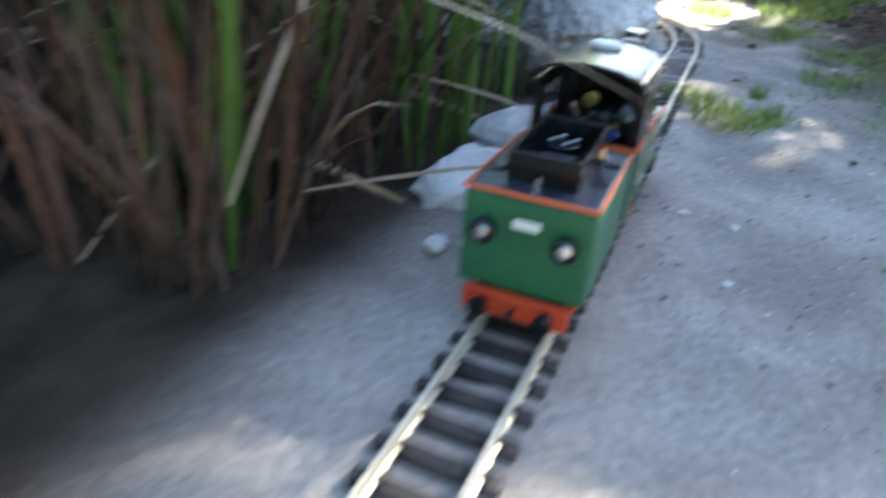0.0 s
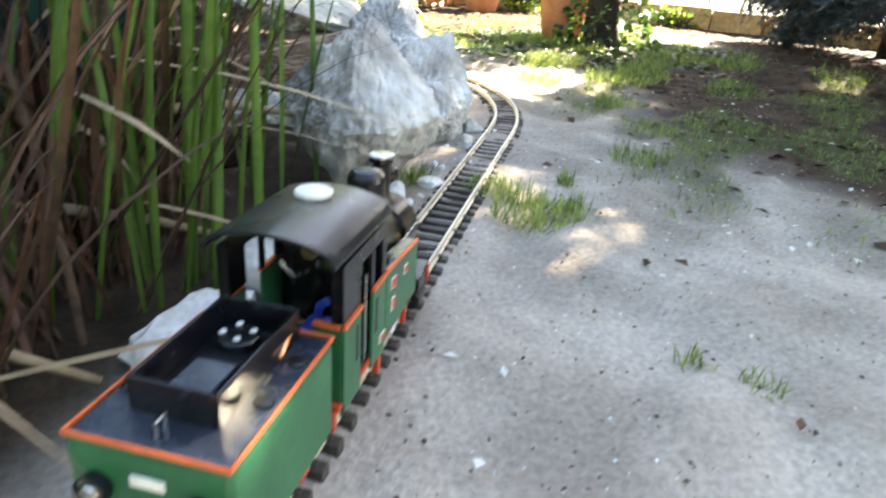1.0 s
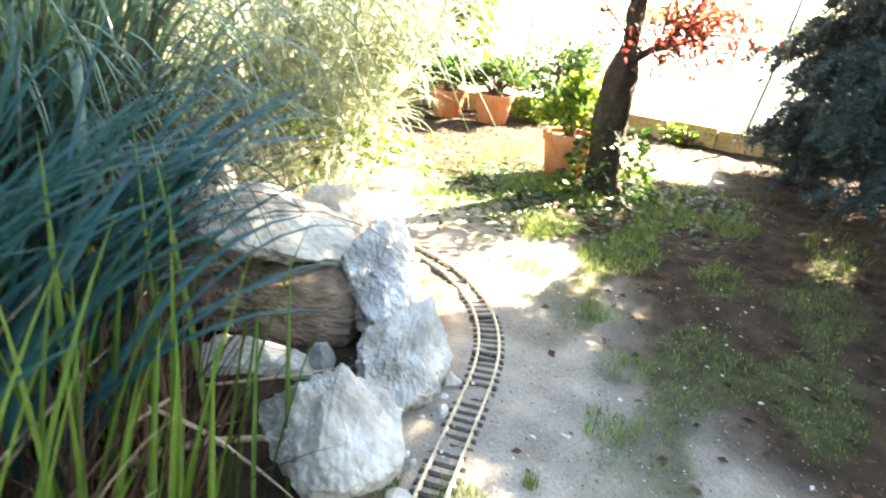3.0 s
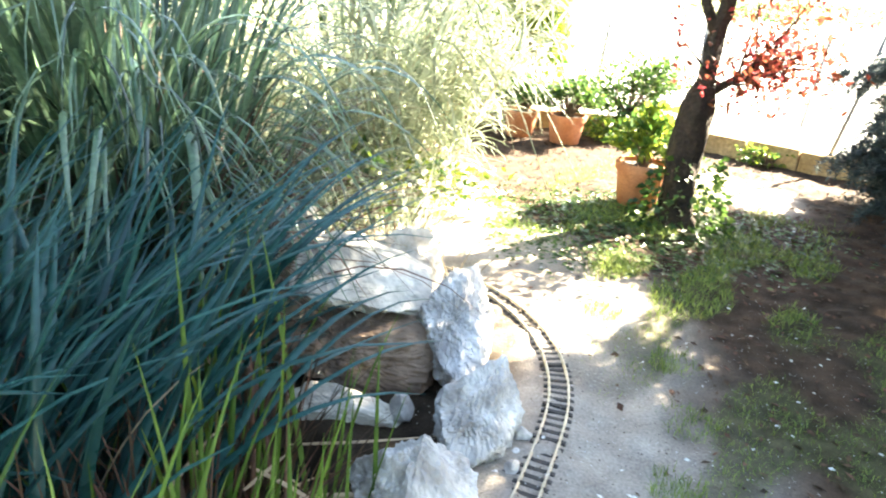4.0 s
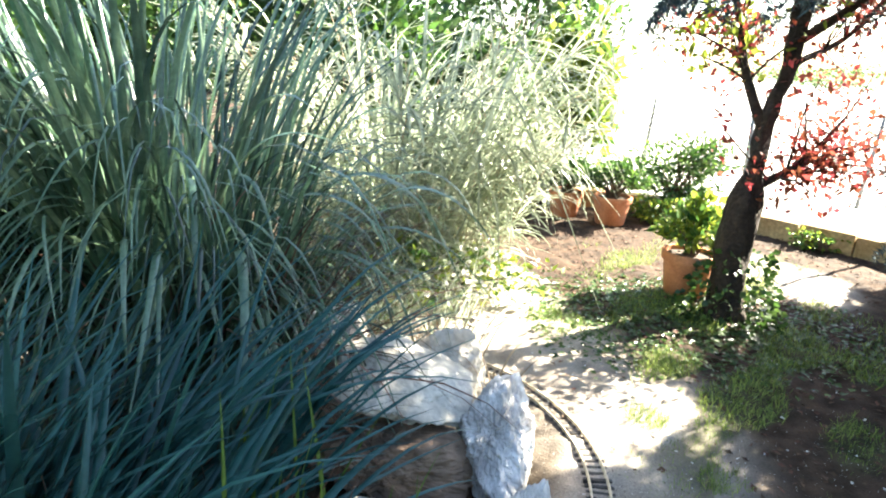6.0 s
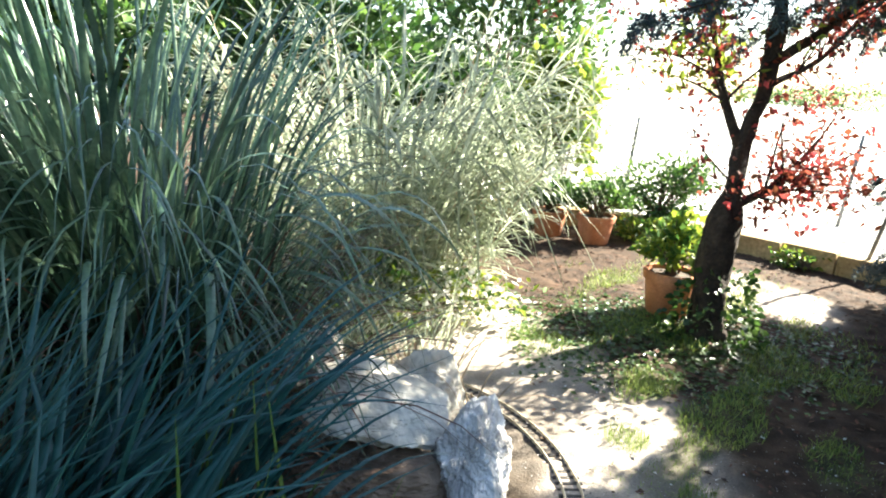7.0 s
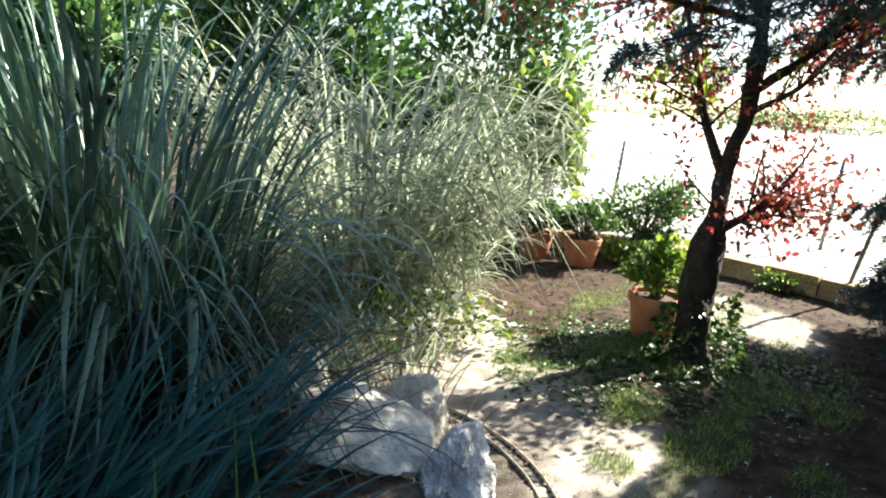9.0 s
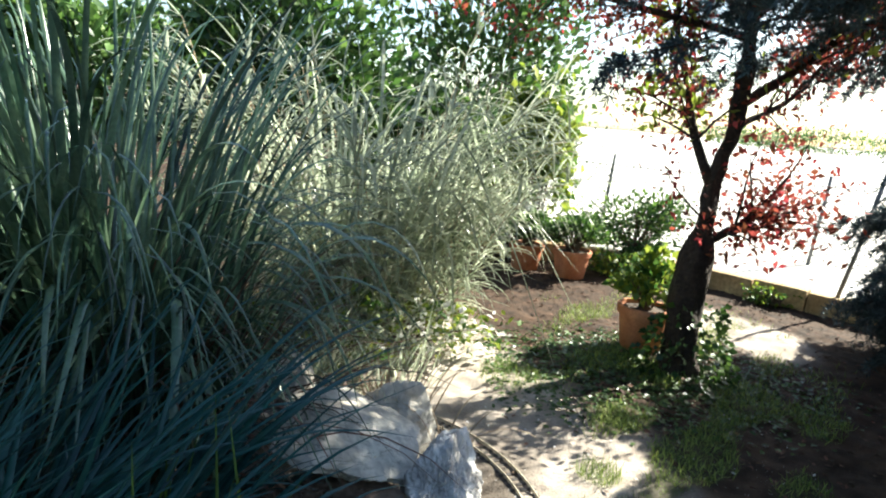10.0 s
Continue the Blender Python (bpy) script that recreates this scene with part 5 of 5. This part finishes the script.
def plum_tree():
    r = random.Random(53)
    t = thing("plum_tree", (1.37, 2.98, 0), "leaning red-leaved plum tree with a dark gnarled trunk", "tree")
    bm = bmesh.new()
    pts = [Vector(q) for q in ((0, 0, -0.03), (0.0, 0.01, 0.05), (-0.015, 0.02, 0.2), (-0.005, 0.04, 0.36), (0.02, 0.05, 0.50), (0.035, 0.06, 0.62), (0.045, 0.07, 0.82), (0.09, 0.09, 1.0), (0.12, 0.11, 1.2), (0.13, 0.14, 1.45), (0.14, 0.17, 1.7))]
    tube(pts, [0.105, 0.078, 0.068, 0.072, 0.070, 0.042, 0.036, 0.034, 0.032, 0.030, 0.028], 18, bm)
    bmesh.ops.subdivide_edges(bm, edges=bm.edges[:], cuts=2, use_grid_fill=True)
    for v in bm.verts:
        q = Vector((v.co.x * 22, v.co.y * 22, v.co.z * 7))
        v.co += Vector((noise.noise(q), noise.noise(q + Vector((9, 2, 0))), 0)) * 0.024
    part("trunk", bm, M["bark"], t, "dark gnarled trunk", True)
    s, tips = Sheet(), []
    starts = [(Vector((0.04, 0.07, 0.80)), Vector((-0.50, 0.05, 1)), 0.75, 0.024), (Vector((0.12, 0.11, 1.15)), Vector((0.8, -0.1, 0.7)), 0.9, 0.020), (Vector((0.10, 0.10, 1.05)), Vector((0.9, 0.5, 0.3)), 0.9, 0.016),
              (Vector((0.13, 0.14, 1.45)), Vector((-0.7, 0.1, 0.7)), 1.1, 0.022), (Vector((0.14, 0.17, 1.7)), Vector((0.1, 0.2, 1)), 0.9, 0.028), (Vector((0.13, 0.15, 1.5)), Vector((0.2, -0.8, 0.7)), 0.8, 0.020), (Vector((0.14, 0.16, 1.6)), Vector((-0.2, 0.9, 0.5)), 1.0, 0.020),
              (Vector((0.13, 0.14, 1.42)), Vector((-1.0, 0.05, 0.10)), 1.15, 0.018),
              (Vector((0.03, 0.05, 0.56)), Vector((0.75, -0.1, 0.6)), 0.26, 0.024)]
    for p, d, L, rad in starts:
        bm = bmesh.new()
        line, d2 = limb(bm, p, d, L, rad, rad * 0.35, r, 7, 0.35, 0.2)
        for q in line[2:]:
            for _ in range(3):
                tw, _d = limb(bm, q, d2 + rand_dir(r) * 1.1, r.uniform(0.2, 0.42), rad * 0.3, 0.002, r, 4, 0.4, n=5)
                tips += tw[1:]
        part("limb", bm, M["bark"], t, smooth=True)
    fresh = Sheet()
    for i in range(420):
        p = r.choice(tips[:80]) + Vector((r.gauss(0, 0.05), r.gauss(0, 0.05), r.gauss(0, 0.06)))
        k = r.uniform(0.03, 0.06)
        fresh.leaf(p, rand_dir(r) + Vector((0, 0, -0.5)), rand_dir(r), k, k * 0.55)
    tagged(fresh.build("leaves", M["lime"], t, "yellow-green young leaves"), kind="stuff")
    for i in range(9500):
        c = r.choice(tips)
        p = c + Vector((r.gauss(0, 0.06), r.gauss(0, 0.06), r.gauss(0, 0.06)))
        k = r.uniform(0.022, 0.044)
        s.leaf(p, rand_dir(r) + Vector((0, 0, -0.5)), rand_dir(r), k, k * 0.55)
    tagged(s.build("crown", M["plum"], t, "dark red plum leaves"), kind="stuff")


def ivy():
    r = random.Random(59)
    t = thing("ivy", (1.37, 2.98, 0), "dark green ivy climbing round the tree's foot", "ivy")
    s = Sheet()
    for i in range(520):
        a, z = r.uniform(0, 6.28), 0.30 * r.random() ** 1.8
        q = (0.105 + 0.10 * (1 - z / 0.45) ** 2) * r.uniform(0.75, 1.15)
        p = Vector((q * math.cos(a) + 0.12 * z, q * math.sin(a) + 0.1 * z, z))
        k = r.uniform(0.02, 0.045)
        s.leaf(p, Vector((math.cos(a), math.sin(a), r.uniform(-0.8, 0.3))) + rand_dir(r) * 0.6, rand_dir(r, 0.0), k, k * 0.8)
    tagged(s.build("leaves", M["ivy"], t), kind="stuff")


def spruce(at, seed, label, height_m=4.0, first=0.16, reach=1.75):
    """Drooping branches all round, the longest towards the path."""
    r = random.Random(seed)
    t = thing("spruce_tree", at, label, "tree")
    bm = bmesh.new()
    limb(bm, Vector((0, 0, -0.05)), Vector((0, 0, 1)), height_m, 0.02 + 0.02 * height_m, 0.012, r, 12, 0.05, n=12)
    part("trunk", bm, M["bark"], t, "dark trunk", True)
    z = first
    while z < height_m - 0.2:
        for k in range(8):
            a = r.gauss(3.0, 0.85) if k < 5 else r.uniform(0, 6.28)
            L = reach * (1 - 0.65 * z / height_m) * (1.0 if k < 5 else 0.85) * r.uniform(0.6, 1.05)
            if z < 1.53:
                L = min(0.8 * L, 0.76)
            d = Vector((math.cos(a), math.sin(a), r.uniform(0.0, 0.25)))
            sag = -0.28
            if 1.53 < z < 2.05 and k < 7:
                a = 2.85 + 0.20 * (k - 3) + r.uniform(-0.1, 0.1)
                d, L, sag = Vector((math.cos(a), math.sin(a), 0.03)), r.uniform(1.2, 1.95), -0.10
            # boughs above the view, lengthened to block sky light over the path
            if 2.05 < z < 3.2 and k < 5:
                L = r.uniform(1.1, 1.8)
            bm = bmesh.new()
            line, d2 = limb(bm, Vector((0, 0, z)), d, L, 0.011, 0.002, r, 9, 0.42, sag, n=5)
            b = part("branch", bm, M["bark"], t)
            s = Sheet()
            side = Vector((-d.y, d.x, 0))
            for i, q in enumerate(line[2:]):
                f = 1 - 0.5 * i / 8
                for sg in (1, -1):
                    for j in range(3):
                        q0 = q + d * r.uniform(-0.08, 0.08)
                        e = (side * sg + d * r.uniform(0.3, 1.0) + Vector((0, 0, r.uniform(-0.7, 0.1)))).normalized()
                        tl = 0.26 * f * r.uniform(0.5, 1.2)
                        for m in range(13):
                            u = q0 + e * tl * m / 12 + Vector((0, 0, -0.07 * (m / 12) ** 2))
                            for _ in range(7):
                                s.needle(u, e * 0.8 + rand_dir(r), rand_dir(r), r.uniform(0.024, 0.046), 0.006)
            tagged(s.build("needles", M["needle"], b), kind="stuff")
        z += 0.085 if 1.5 < z < 2.05 else 0.17


plum_tree()
ivy()
spruce((2.55, 2.02, 0.0), 91, "blue-grey spruce with drooping branches shading the path", first=0.34)
# second conifer, added mostly out of view to keep sun off the lawn
spruce((2.97, 3.15, 0.0), 93, "low blue-grey conifer added near the kerb to shade the lawn", height_m=1.6, first=0.27, reach=1.1)
